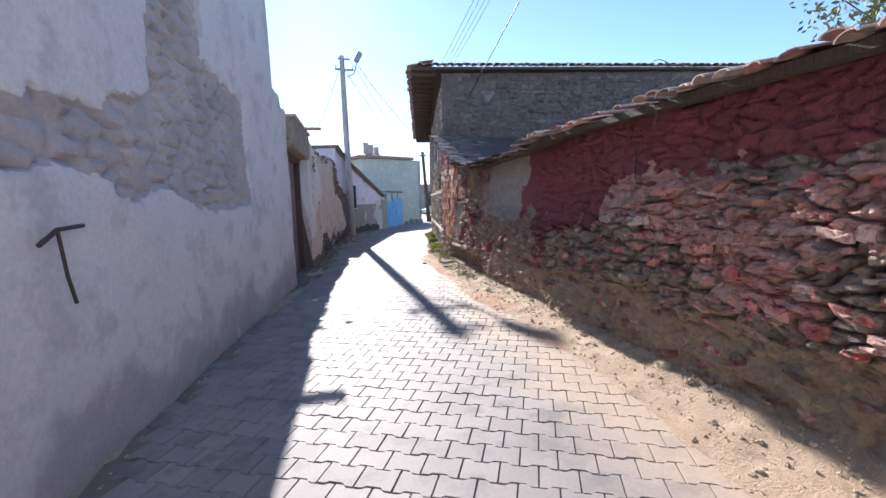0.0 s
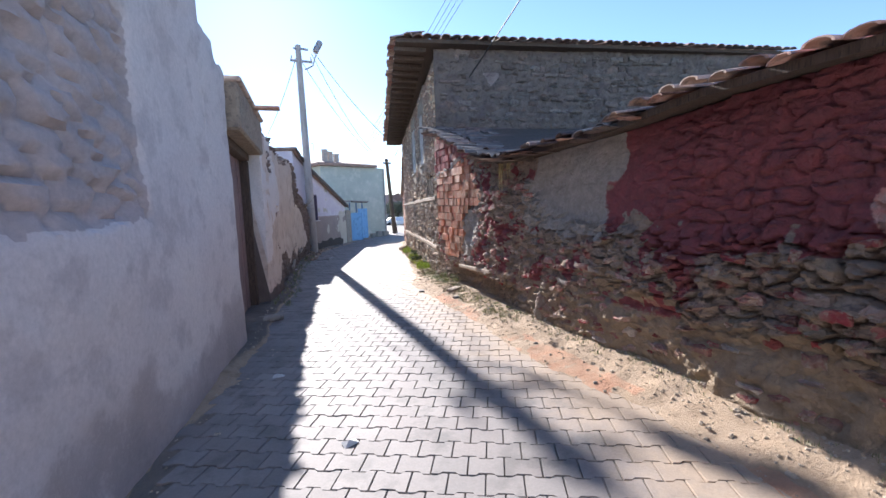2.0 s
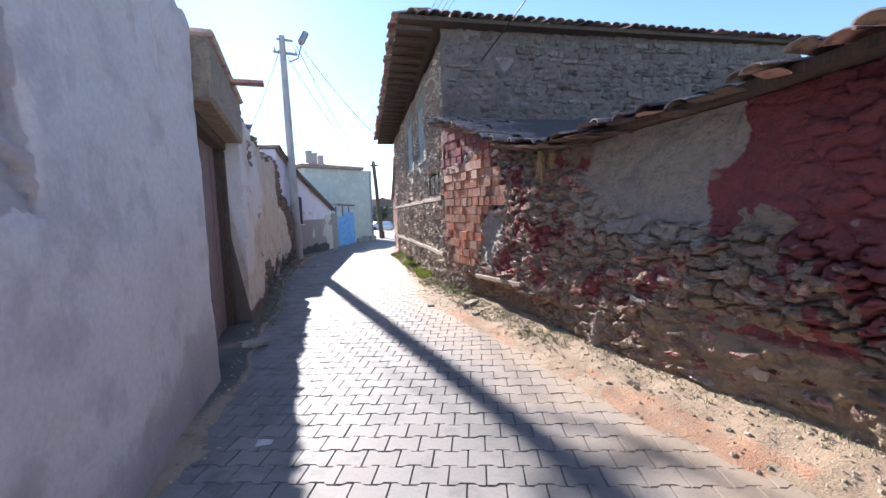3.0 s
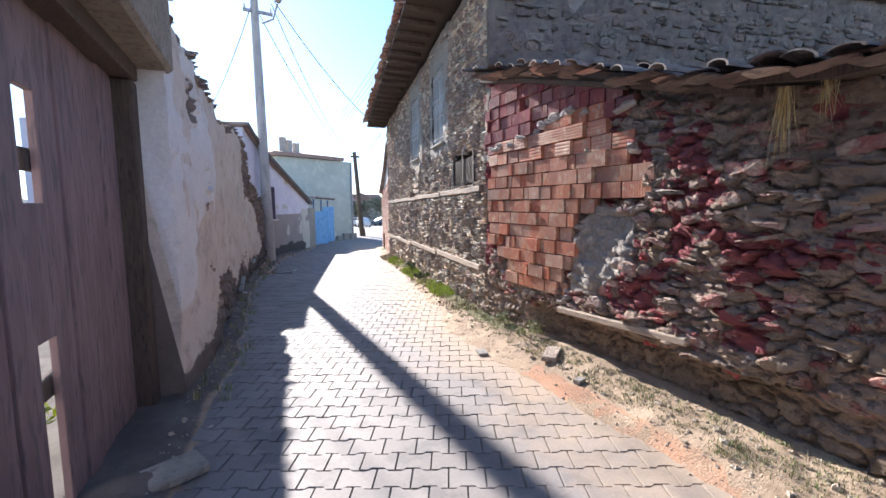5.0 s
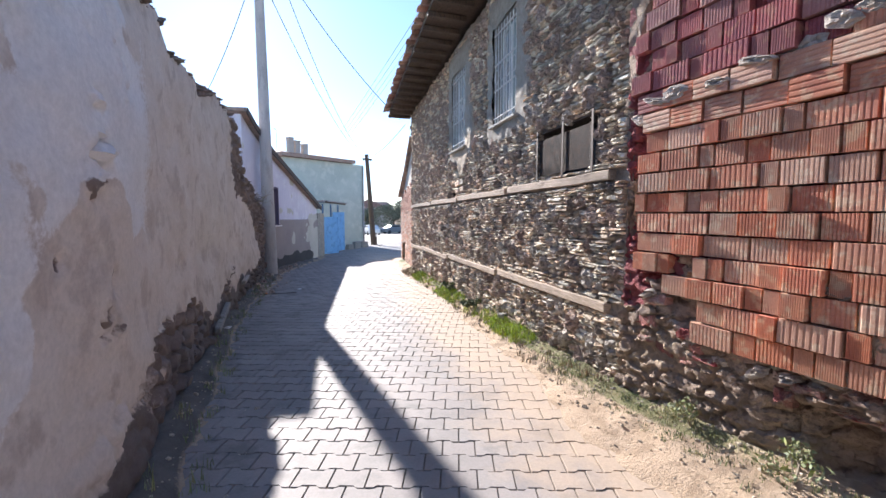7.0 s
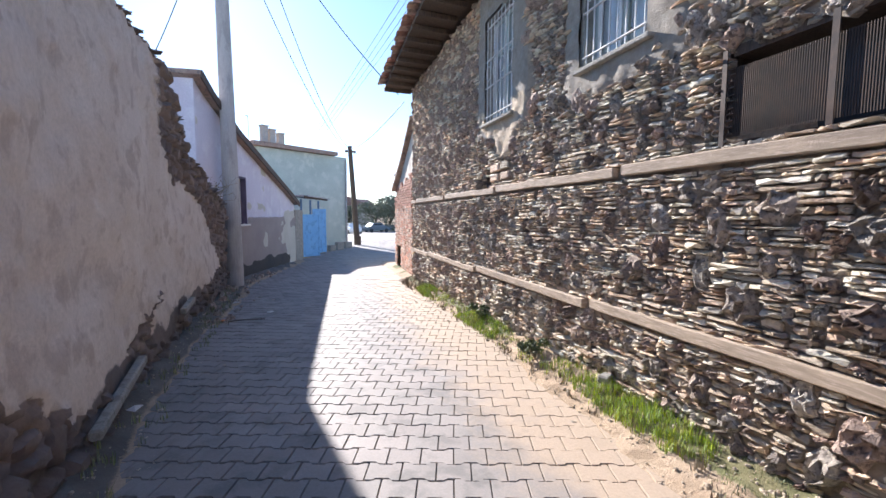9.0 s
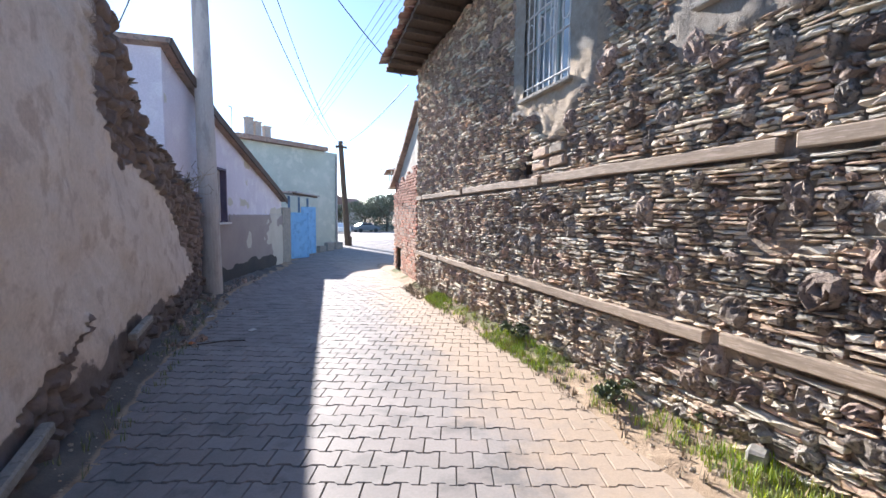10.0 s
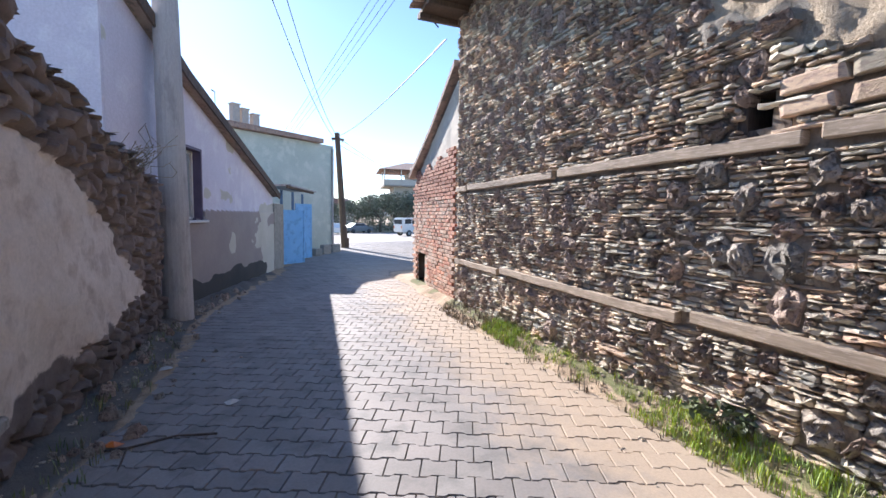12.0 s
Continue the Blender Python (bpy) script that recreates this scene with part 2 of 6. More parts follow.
HILL = material("distant_hill", (0.16, 0.19, 0.20), (0.20, 0.22, 0.22), None, 0.01, 0.3, 1.0, 0.1, 0.5)
FOLIAGE_LIGHT = material("distant_render", (0.5, 0.47, 0.42), (0.56, 0.53, 0.48), None, 0.5, 20, 0.9, 0.2, 0.01)
PAPER = material("litter_paper", (0.7, 0.7, 0.68), (0.6, 0.6, 0.58), None, 5, 40, 0.8, 0.2, 0.003)
ORANGE = material("orange_plastic", (0.75, 0.22, 0.04), (0.68, 0.2, 0.05), None, 5, 40, 0.5, 0.1, 0.002)
STRAW = material("straw", (0.62, 0.50, 0.24), (0.52, 0.42, 0.22), None, 5, 40, 0.8, 0.2, 0.002, 0.3, island=True)
DEADGRASS = material("dry_twigs", (0.30, 0.25, 0.17), (0.22, 0.18, 0.13), None, 5, 40, 0.9, 0.2, 0.002, 0.3, island=True)

GLASS = bpy.data.materials.new("window_glass")
GLASS.use_nodes = True
g_b = GLASS.node_tree.nodes["Principled BSDF"]
g_b.inputs["Base Color"].default_value = (0.75, 0.82, 0.84, 1)
g_b.inputs["Roughness"].default_value = 0.06
g_b.inputs["Transmission Weight"].default_value = 0.6


# ---- helpers of this scene ----
def thing(name, label, category, place=(0, 0, 0), turn=0.0, group="", kind=""):
    ob = tagged(new(name), label, category, group, kind)
    ob.matrix_world = pose(*place, 0, 0, turn)
    return ob


def mesh_of(name, verts, faces, mat, smooth=False):
    me = bpy.data.meshes.new(name)
    me.from_pydata([tuple(v) for v in verts], [], [tuple(f) for f in faces])
    me.materials.append(mat)
    if smooth:
        me.shade_smooth()
    return me


def part(name, bm, mat, parent, label="", kind="", smooth=False, structure=False):
    """A bmesh, or a finished mesh, as one object under a thing, given in the thing's own axes."""
    if isinstance(bm, bmesh.types.BMesh):
        me = bpy.data.meshes.new(name)
        bm.to_mesh(me)
        bm.free()
        me.materials.append(mat)
        if smooth:
            me.shade_smooth()
    else:
        me = bm
    ob = tagged(new(name, me), label, kind=kind)
    ob.parent = parent
    return ob


def box(bm, cx, cy, cz, sx, sy, sz, turn=None, bevel=0.0):
    """A box into bm: centre, full size, a turn (Matrix) about the centre, worn edges."""
    got = bmesh.ops.create_cube(bm, size=1.0)
    vs = got["verts"]
    bmesh.ops.scale(bm, vec=(sx, sy, sz), verts=vs)
    if bevel:
        es = list({e for v in vs for e in v.link_edges})
        r = bmesh.ops.bevel(bm, geom=es, offset=bevel, segments=1, affect="EDGES")
        vs = list({v for f in r["faces"] for v in f.verts} | {v for v in vs if v.is_valid})
    m = Matrix.Translation((cx, cy, cz)) @ (turn or Matrix())
    bmesh.ops.transform(bm, matrix=m, verts=vs)


def boxes(*rows, bevel=0.0):
    bm = bmesh.new()
    for r in rows:
        box(bm, *r, bevel=bevel)
    return bm


def tube(bm, a, b, r0, r1=None, sides=10):
    a, b = Vector(a), Vector(b)
    r1 = r0 if r1 is None else r1
    q = (b - a).to_track_quat("Z", "Y").to_matrix().to_4x4()
    rings = []
    for p, r in ((a, r0), (b, r1)):
        rings.append([bm.verts.new(p + q.to_3x3() @ Vector((r * math.cos(i * math.tau / sides), r * math.sin(i * math.tau / sides), 0))) for i in range(sides)])
    for i in range(sides):
        j = (i + 1) % sides
        bm.faces.new((rings[0][i], rings[0][j], rings[1][j], rings[1][i]))
    bm.faces.new(list(reversed(rings[0])))
    bm.faces.new(rings[1])


def path_tube(bm, pts, r, sides=6):
    for a, b in zip(pts, pts[1:]):
        tube(bm, a, b, r, r, sides)


# noise on arrays
def hashed(ix, iy, k):
    v = np.sin(ix * 127.1 + iy * 311.7 + k * 74.7) * 43758.5453
    return v - np.floor(v)


def smooth_noise(x, y, k=0):
    ix, iy = np.floor(x), np.floor(y)
    fx, fy = x - ix, y - iy
    fx, fy = fx * fx * (3 - 2 * fx), fy * fy * (3 - 2 * fy)
    a, b = hashed(ix, iy, k), hashed(ix + 1, iy, k)
    c, d = hashed(ix, iy + 1, k), hashed(ix + 1, iy + 1, k)
    return (a * (1 - fx) + b * fx) * (1 - fy) + (c * (1 - fx) + d * fx) * fy


def fbm(x, y, k=0, octaves=4):
    s, amp, tot = 0, 1.0, 0
    for o in range(octaves):
        s = s + amp * smooth_noise(x * 2 ** o, y * 2 ** o, k + o * 13)
        tot += amp
        amp *= 0.5
    return s / tot


def cells(x, y, k=0):
    """Distances to the nearest and second nearest scattered point, and the nearest one's random number."""
    ix, iy = np.floor(x), np.floor(y)
    f1 = np.full(x.shape, 9.0)
    f2 = np.full(x.shape, 9.0)
    rid = np.zeros(x.shape)
    for dx in (-1, 0, 1):
        for dy in (-1, 0, 1):
            cx, cy = ix + dx, iy + dy
            px, py = cx + hashed(cx, cy, k), cy + hashed(cx, cy, k + 5)
            d = np.hypot(px - x, py - y)
            near = d < f1
            f2 = np.where(near, f1, np.minimum(f2, d))
            rid = np.where(near, hashed(cx, cy, k + 9), rid)
            f1 = np.where(near, d, f1)
    return f1, f2, rid


def step(v, lo, hi):
    t = np.clip((v - lo) / (hi - lo), 0, 1)
    return t * t * (3 - 2 * t)


def line(pts):
    ys, xs = [p[0] for p in pts], [p[1] for p in pts]
    return lambda y: np.interp(y, ys, xs)


# ---- plan ----
def base_z(x, y):
    return 0.06 - 0.021 * np.minimum(y, 75.0)


right_x = line([(-9, 1.75), (0.5, 2.42), (1.9, 2.57), (4.5, 2.82), (7.0, 2.97), (8.4, 3.15), (10.55, 3.50), (20.2, 6.10), (23.0, 6.95), (30, 9.0)])
left_x = line([(-9, -3.7), (1.84, -1.45), (3.7, -1.17), (5.7, -0.80), (7.3, -0.44), (9.4, -0.16), (10.8, 0.15), (14.8, 0.66), (15.8, 0.84),
               (17.6, 1.19), (19.6, 1.62), (21.0, 1.88), (22.3, 2.36), (27.2, 4.66), (28.3, 5.3), (33, 7.9), (36.8, 10.2)])
paver_gap = line([(-9, 0.8), (0.8, 0.85), (1.4, 0.74), (3.1, 0.68), (7.8, 0.78), (9.2, 0.76), (12, 0.55), (15, 0.32), (18, 0.42), (21, 0.3)])


def relief(name, mat, along, y0, y1, bottom, top, side, disp, cell=0.03, thick=0.4, attrs=None, smooth=True, holes=()):
    """A wall's mesh along x = along(y), with real relief on its street face. disp(y, z): metres towards the street. side: 1 the face looks to +x, -1 to -x."""
    ny = max(2, int((y1 - y0) / cell) + 1)
    nz = max(2, int(np.max(top(np.linspace(y0, y1, 60)) - bottom(np.linspace(y0, y1, 60))) / cell) + 1)
    ys = np.linspace(y0, y1, ny)
    u = np.linspace(0, 1, nz)
    Y, U = np.meshgrid(ys, u, indexing="ij")
    Z = bottom(Y) + (top(Y) - bottom(Y)) * U
    X = along(Y)
    g = (along(Y + 0.15) - along(Y - 0.15)) / 0.3
    ln = np.sqrt(1 + g * g)
    nx, nyv = side / ln, -side * g / ln
    D = disp(Y, Z)
    fx, fy = X + nx * D, Y + nyv * D
    front = np.stack([fx, fy, Z], -1).reshape(-1, 3)
    bx, by = X - nx * thick, Y - nyv * thick
    back = np.stack([bx, by, Z], -1)[:, [0, -1]].reshape(-1, 3)
    idx = np.arange(ny * nz).reshape(ny, nz)
    quads = np.stack([idx[:-1, :-1], idx[1:, :-1], idx[1:, 1:], idx[:-1, 1:]], -1).reshape(-1, 4)
    if holes:
        c = Y[:-1, :-1].reshape(-1), Z[:-1, :-1].reshape(-1)
        keep = np.ones(len(quads), bool)
        for a, b, lo, hi in holes:
            keep &= ~((c[0] > a) & (c[0] < b) & (c[1] > lo) & (c[1] < hi))
        quads = quads[keep]
    off = ny * nz
    bi = off + np.arange(ny * 2).reshape(ny, 2)
    faces = quads.tolist()
    for i in range(ny - 1):
        faces.append([idx[i, -1], idx[i + 1, -1], bi[i + 1, 1], bi[i, 1]])
        faces.append([bi[i, 1], bi[i + 1, 1], bi[i + 1, 0], bi[i, 0]])
        faces.append([bi[i, 0], bi[i + 1, 0], idx[i + 1, 0], idx[i, 0]])
    faces.append(idx[0, :].tolist() + [bi[0, 1], bi[0, 0]])
    faces.append((idx[-1, :].tolist() + [bi[-1, 1], bi[-1, 0]])[::-1])
    if side > 0:
        faces = [f[::-1] for f in faces]
    me = bpy.data.meshes.new(name)
    me.from_pydata(np.concatenate([front, back]).tolist(), [], faces)
    me.materials.append(mat)
    for key, fn in (attrs or {}).items():
        a = me.attributes.new(key, "FLOAT", "POINT")
        vals = np.concatenate([np.broadcast_to(fn(Y, Z), Y.shape).reshape(-1), np.zeros(ny * 2)]).astype(np.float32)
        a.data.foreach_set("value", vals)
    if smooth:
        me.shade_smooth()
        me.set_sharp_from_angle(angle=radians(50))
    return me


def on_wall(along, y, z, out, side):
    """A place on a wall: x along it, y towards the street, z up."""
    g = float((along(y + 0.15) - along(y - 0.15)) / 0.3)
    t = Vector((g, 1, 0)).normalized() * (-side)
    o = Vector((t.y, -t.x, 0)) * -1.0
    if o.x * side < 0:
        o = -o
    m = Matrix((t, o, (0, 0, 1))).transposed().to_4x4()
    m.translation = Vector((float(along(y)), y, z)) + o * out
    return m


# piece shapes: x along, y outward (the face at y = 1), z up, each one metre big
def slab_shape(rng):
    """A split slab: ragged long edges, square or broken corners."""
    n = 5
    up = [(-0.5 + (k / n) + (rng.random() - 0.5) * 0.10 * (0 < k < n), 0.5 - rng.random() * 0.27 * (1 if 0 < k < n else 1.4)) for k in range(n + 1)]
    lowr = [(0.5 - (k / n) + (rng.random() - 0.5) * 0.10 * (0 < k < n), -0.5 + rng.random() * 0.27 * (1 if 0 < k < n else 1.4)) for k in range(n + 1)]
    return prism(up + lowr, rng, 0.90, 0.62)


def rock_shape(rng, sides=8):
    pts = []
    for i in range(sides):
        a = math.tau * (i + rng.uniform(-0.35, 0.35)) / sides
        k = rng.uniform(0.32, 0.56)
        pts.append((-math.cos(a) * k * 1.05, math.sin(a) * k * 1.05))
    return prism(pts, rng, 0.82, 0.6, True)


def prism(pts, rng, inset, rough, extra=False):
    v, f = [], []
    k = len(pts)
    rings = [(1.0, -0.8, 0.0), (1.0, 0.35, 0.6), (inset, 0.72, 1.2)] + ([(0.60, 0.80, 2.0), (0.30, 0.85, 2.0)] if extra else [])
    for sc, d, w in rings:
        for x, z in pts:
            v.append((x * sc + (rng.random() - 0.5) * 0.06 * w, d + (rng.random() - 0.5) * rough * w, z * sc + (rng.random() - 0.5) * 0.06 * w))
    m = len(rings) - 1
    for r in range(m):
        for i in range(k):
            j = (i + 1) % k
            f.append((r * k + i, r * k + j, (r + 1) * k + j, (r + 1) * k + i)[::-1])
    v.append(((rng.random() - 0.5) * 0.3, 0.95 + rng.random() * rough * 0.5, (rng.random() - 0.5) * 0.3))
    for i in range(k):
        f.append((m * k + i, (m + 1) * k, m * k + (i + 1) % k)[::-1])
    return v, f


rng = random.Random(7)
SLABS = [slab_shape(rng) for _ in range(14)]
ROCKS = [rock_shape(rng, 9 + i % 4) for i in range(10)]


def box_shape(bevel=0.06, jitter=0.0, seed=0):
    r = random.Random(seed)
    v, f = [], []
    for sc, d in ((1.0, -1.0), (1.0, 1.0 - bevel * 2), (1 - bevel * 2, 1.0)):
        for x, z in ((-0.5, -0.5), (0.5, -0.5), (0.5, 0.5), (-0.5, 0.5)):
            v.append((x * sc + (r.random() - 0.5) * jitter, d + (r.random() - 0.5) * jitter, z * sc + (r.random() - 0.5) * jitter))
    for k in range(2):
        for i in range(4):
            j = (i + 1) % 4
            f.append((k * 4 + i, (k + 1) * 4 + i, (k + 1) * 4 + j, k * 4 + j))
    f.append((8, 11, 10, 9))
    return v, f


def ribbed_shape(ribs=9, upright=True):
    """A hollow clay block's face with its ribs."""
    v, f = [], []
    prof = []
    for i in range(ribs):
        a, b = -0.5 + i / ribs, -0.5 + (i + 1) / ribs
        prof += [(a + 0.12 / ribs, 1.0), (a + 0.62 / ribs, 1.0), (a + 0.78 / ribs, 0.90), (b - 0.04 / ribs, 0.90)]
    prof = [(-0.5, -1.0), (-0.5, 0.93)] + prof + [(0.5, 0.93), (0.5, -1.0)]
    for x, d in prof:
        for z in (-0.5, 0.5):
            v.append((x, d, z) if upright else (z, d, x))
    n = len(prof)
    for i in range(n - 1):
        q = (2 * i, 2 * i + 1, 2 * i + 3, 2 * i + 2)
        f.append(q if upright else q[::-1])
    f.append(tuple(range(0, 2 * n, 2)))
    f.append(tuple(range(1, 2 * n, 2))[::-1])
    return v, f


def pieces(name, parent, mat, far_mat, placed, pool, limit=300, far_name="", smooth=False):
    """Pieces on shared meshes: the first ones as parts, the rest joined. placed: (matrix, number in the pool)."""
    meshes = [mesh_of(name, v, f, mat, smooth) for v, f in pool]
    for m, k in placed[:limit]:
        ob = new(name, meshes[k % len(pool)])
        ob.parent = parent
        ob.matrix_basis = m
    rest = placed[limit:]
    if rest:
        vs, fs, n = [], [], 0
        arr = [(np.array(v), f) for v, f in pool]
        for m, k in rest:
            a, f = arr[k % len(pool)]
            M = np.array(m)
            vs.append(a @ M[:3, :3].T + M[:3, 3])
            fs += [[i + n for i in q] for q in f]
            n += len(a)
        ob = new(far_name or name + "s", mesh_of(name + "s", np.concatenate(vs).tolist(), fs, far_mat, smooth))
        ob.parent = parent
        tagged(ob, kind="stuff")


def sized(m, sx, sy, sz, roll=0.0):
    return m @ Matrix.Rotation(roll, 4, "Y") @ Matrix.Diagonal((sx, sy, sz, 1))


# ---- ground ----
def ground_shape(X, Y):
    z = base_z(X, Y)
    dr = right_x(Y) - X
    dl = X - left_x(Y)
    near = step(Y, 26, 23)
    wob = (fbm(X * 1.3 + 3, Y * 1.3, 4) - 0.5) * 0.5
    rise = step(paver_gap(Y) - dr + wob * 0.8, -0.06, 0.30) * near * (dr > -3)
    lump = (fbm(X * 6, Y * 6, 9) - 0.5) * 0.05 + (fbm(X * 22, Y * 22, 11) - 0.5) * 0.025
    left_end = 0.30 + 0.25 * step(Y, 17, 20)
    lrise = step(left_end - dl + wob * 0.6, -0.05, 0.25) * step(Y, 4.5, 9.0) * step(Y, 30, 25)
    z = z - 0.012 * (1 - np.maximum(rise, lrise)) * (Y < 44) + rise * (0.035 + 0.07 * step(dr, 0.5, 0.0)) + rise * lump + lrise * (0.015 + 0.06 * step(dl, 0.25, 0) + lump)
    return z, rise, lrise, dr, dl


def axis(lo, hi, fine_lo, fine_hi, fine, coarse_n):
    a = fine_lo - np.geomspace(1, fine_lo - lo + 1, coarse_n)[::-1] + 1
    b = fine_hi + np.geomspace(1, hi - fine_hi + 1, coarse_n) - 1
    return np.concatenate([a[:-1], np.arange(fine_lo, fine_hi, fine), b])


gx = axis(-600, 900, -1.8, 7.2, 0.05, 30)
gy = axis(-300, 1500, -0.5, 22, 0.05, 40)
GX, GY = np.meshgrid(gx, gy, indexing="ij")
GZ, RISE, LRISE, DR, DL = ground_shape(GX, GY)
ii = np.arange(GX.size).reshape(GX.shape)
gme = bpy.data.meshes.new("ground")
gme.from_pydata(np.stack([GX, GY, GZ], -1).reshape(-1, 3).tolist(), [], np.stack([ii[:-1, :-1], ii[1:, :-1], ii[1:, 1:], ii[:-1, 1:]], -1).reshape(-1, 4).tolist())
gme.materials.append(EARTH)
gme.shade_smooth()
for key, val in (("joint", (1 - step(np.maximum(RISE, LRISE), 0.04, 0.18)) * (GY < 44) * (GX > left_x(GY)) ),
                 ("clay", step(fbm(GX * 2.6, GY * 1.1, 21) + (fbm(GX * 9, GY * 9, 22) - 0.5) * 0.4, 0.46, 0.58) * step(RISE, 0.05, 0.3) * step(DR, 0.35, 0.5) * step(GY, 1.5, 3.0) * step(GY, 10.5, 8.0) * 0.9),
                 ("turf", RISE * step(DR, 0.40, 0.15) * step(fbm(GX * 2, GY * 1.2, 31), 0.45, 0.6) * step(GY, 8, 11)),
                 # Darker earth along the foot of the left walls.
                 ("foot_dark", LRISE * step(DL, 0.5, 0.2) * 1.0),
                 ("plaza", step(GY, 43.5, 44.5) * step(GY, 75, 70))):
    at = gme.attributes.new(key, "FLOAT", "POINT")
    at.data.foreach_set("value", val.reshape(-1).astype(np.float32))
ground = tagged(new("ground", gme), "sandy earth verge along a block-paved lane", kind="structure")

# ---- red-painted rubble building ----
red_building = thing("red_building", "low rubble outbuilding with worn dark red paint", "building")


def red_top(y):
    return np.interp(y, [-9, 4, 5, 6.7, 7.4, 8.7, 10.55], [2.17, 2.15, 2.06, 1.98, 2.12, 2.58, 3.08])


def inside(poly, y, z):
    """Whether points lie in a polygon of (y, z) corners."""
    y, z = np.asarray(y, float), np.asarray(z, float)
    got = np.zeros(np.broadcast(y, z).shape, bool)
    for (a, b), (c, d) in zip(poly, poly[1:] + poly[:1]):
        if b != d:
            got ^= ((b > z) != (d > z)) & (y < (c - a) * (z - b) / (d - b) + a)
    return got


BRICKS = [(10.42, 3.4), (10.42, 2.44), (10.48, 2.07), (10.50, 1.26), (10.40, 0.98), (10.18, 0.70), (9.88, 0.53), (9.40, 0.51), (8.90, 0.56), (8.72, 0.62),
          (8.70, 1.12), (8.40, 1.38), (7.88, 1.44), (7.90, 1.64), (8.06, 1.84), (8.22, 2.12), (7.78, 2.24), (7.72, 3.4)]
PATCH = [(8.46, 1.40), (7.98, 1.33), (7.92, 1.14), (8.06, 0.82), (8.25, 0.62), (8.76, 0.56), (9.40, 0.46), (9.40, 0.52), (8.72, 0.66), (8.72, 1.08)]
band_z = line([(8.0, 2.17), (8.5, 2.20), (8.9, 2.28), (9.3, 2.19), (9.8, 2.12), (10.2, 2.12), (10.5, 2.0)])


def brick_zone(y, z):
    """One inside the patch of hollow bricks."""
    return inside(BRICKS, y + (fbm(y * 5, z * 5, 3) - 0.5) * 0.16, z + (fbm(y * 5, z * 5, 23) - 0.5) * 0.14).astype(float)


def cement_zone(y, z):
    return inside(PATCH, y + (fbm(y * 6, z * 6, 34) - 0.5) * 0.22, z + (fbm(y * 6, z * 6, 24) - 0.5) * 0.16).astype(float)


def paint_line(y):
    return np.interp(y, [-9, 1.5, 2.5, 2.9, 3.3, 4.0, 4.7, 5.1, 6.0, 6.6, 7.3], [1.58, 1.60, 1.52, 1.34, 1.12, 1.02, 1.10, 1.15, 1.25, 1.75, 2.3])


def red_disp(y, z):
    wy, wz = (fbm(y * 7, z * 7, 35) - 0.5) * 1.1, (fbm(y * 7, z * 7, 36) - 0.5) * 1.1
    f1, f2, rid = cells(y * 5.0 + wy, z * 9.0 + wz + fbm(y * 2, z * 2, 2) * 1.5, 1)
    stone = step(f2 - f1, 0.02, 0.22) * (0.05 + 0.06 * rid) + step(fbm(y * 2.5, z * 9, 33), 0.5, 0.6) * 0.03
    g1, g2, r2 = cells(y * 14 + wy * 2, z * 22 + wz * 2, 8)
    small = step(g2 - g1, 0.02, 0.35) * (0.012 + 0.026 * r2)
    big = (fbm(y * 1.1, z * 1.4, 5) - 0.5) * 0.20
    smooth_part = step(z - paint_line(y) + (fbm(y * 2.2, z * 2.2, 6) - 0.5) * 0.45, -0.05, 0.15)
    muddy = step(z + (fbm(y * 2, z * 2, 12) - 0.5) * 0.5, 0.70, 0.45) * step(y, 6.0, 4.8)
    patch = cement_zone(y, z)
    d = big + (stone + small) * (1 - 0.42 * step(y, 4.0, 5.5)) * (1 - (0.86 - 0.22 * step(y, 4.9, 4.3)) * smooth_part) * (1 - 0.86 * muddy) * (1 - 0.6 * patch) + patch * (0.035 + (fbm(y * 11, z * 11, 42) - 0.5) * 0.07)
    d = d + (fbm(y * 14, z * 14, 7) - 0.5) * 0.022 + (fbm(y * 26, z * 34, 40) - 0.5) * 0.022 * (1 - 0.5 * smooth_part)
    d = d + muddy * ((fbm(y * 6, z * 11, 43) - 0.5) * 0.10 + (fbm(y * 17, z * 20, 44) - 0.5) * 0.05)
    under = 1.9 * step(z, 0.36, 0.24) * step(y, 6.2, 7.4) * step(y, 9.6, 9.0)
    d = d + (0.7 - np.minimum(z, 1.45)) * 0.17 * step(y, 6.5, 3.5)
    return d - under * 0.10 - brick_zone(y, z) * 0.045


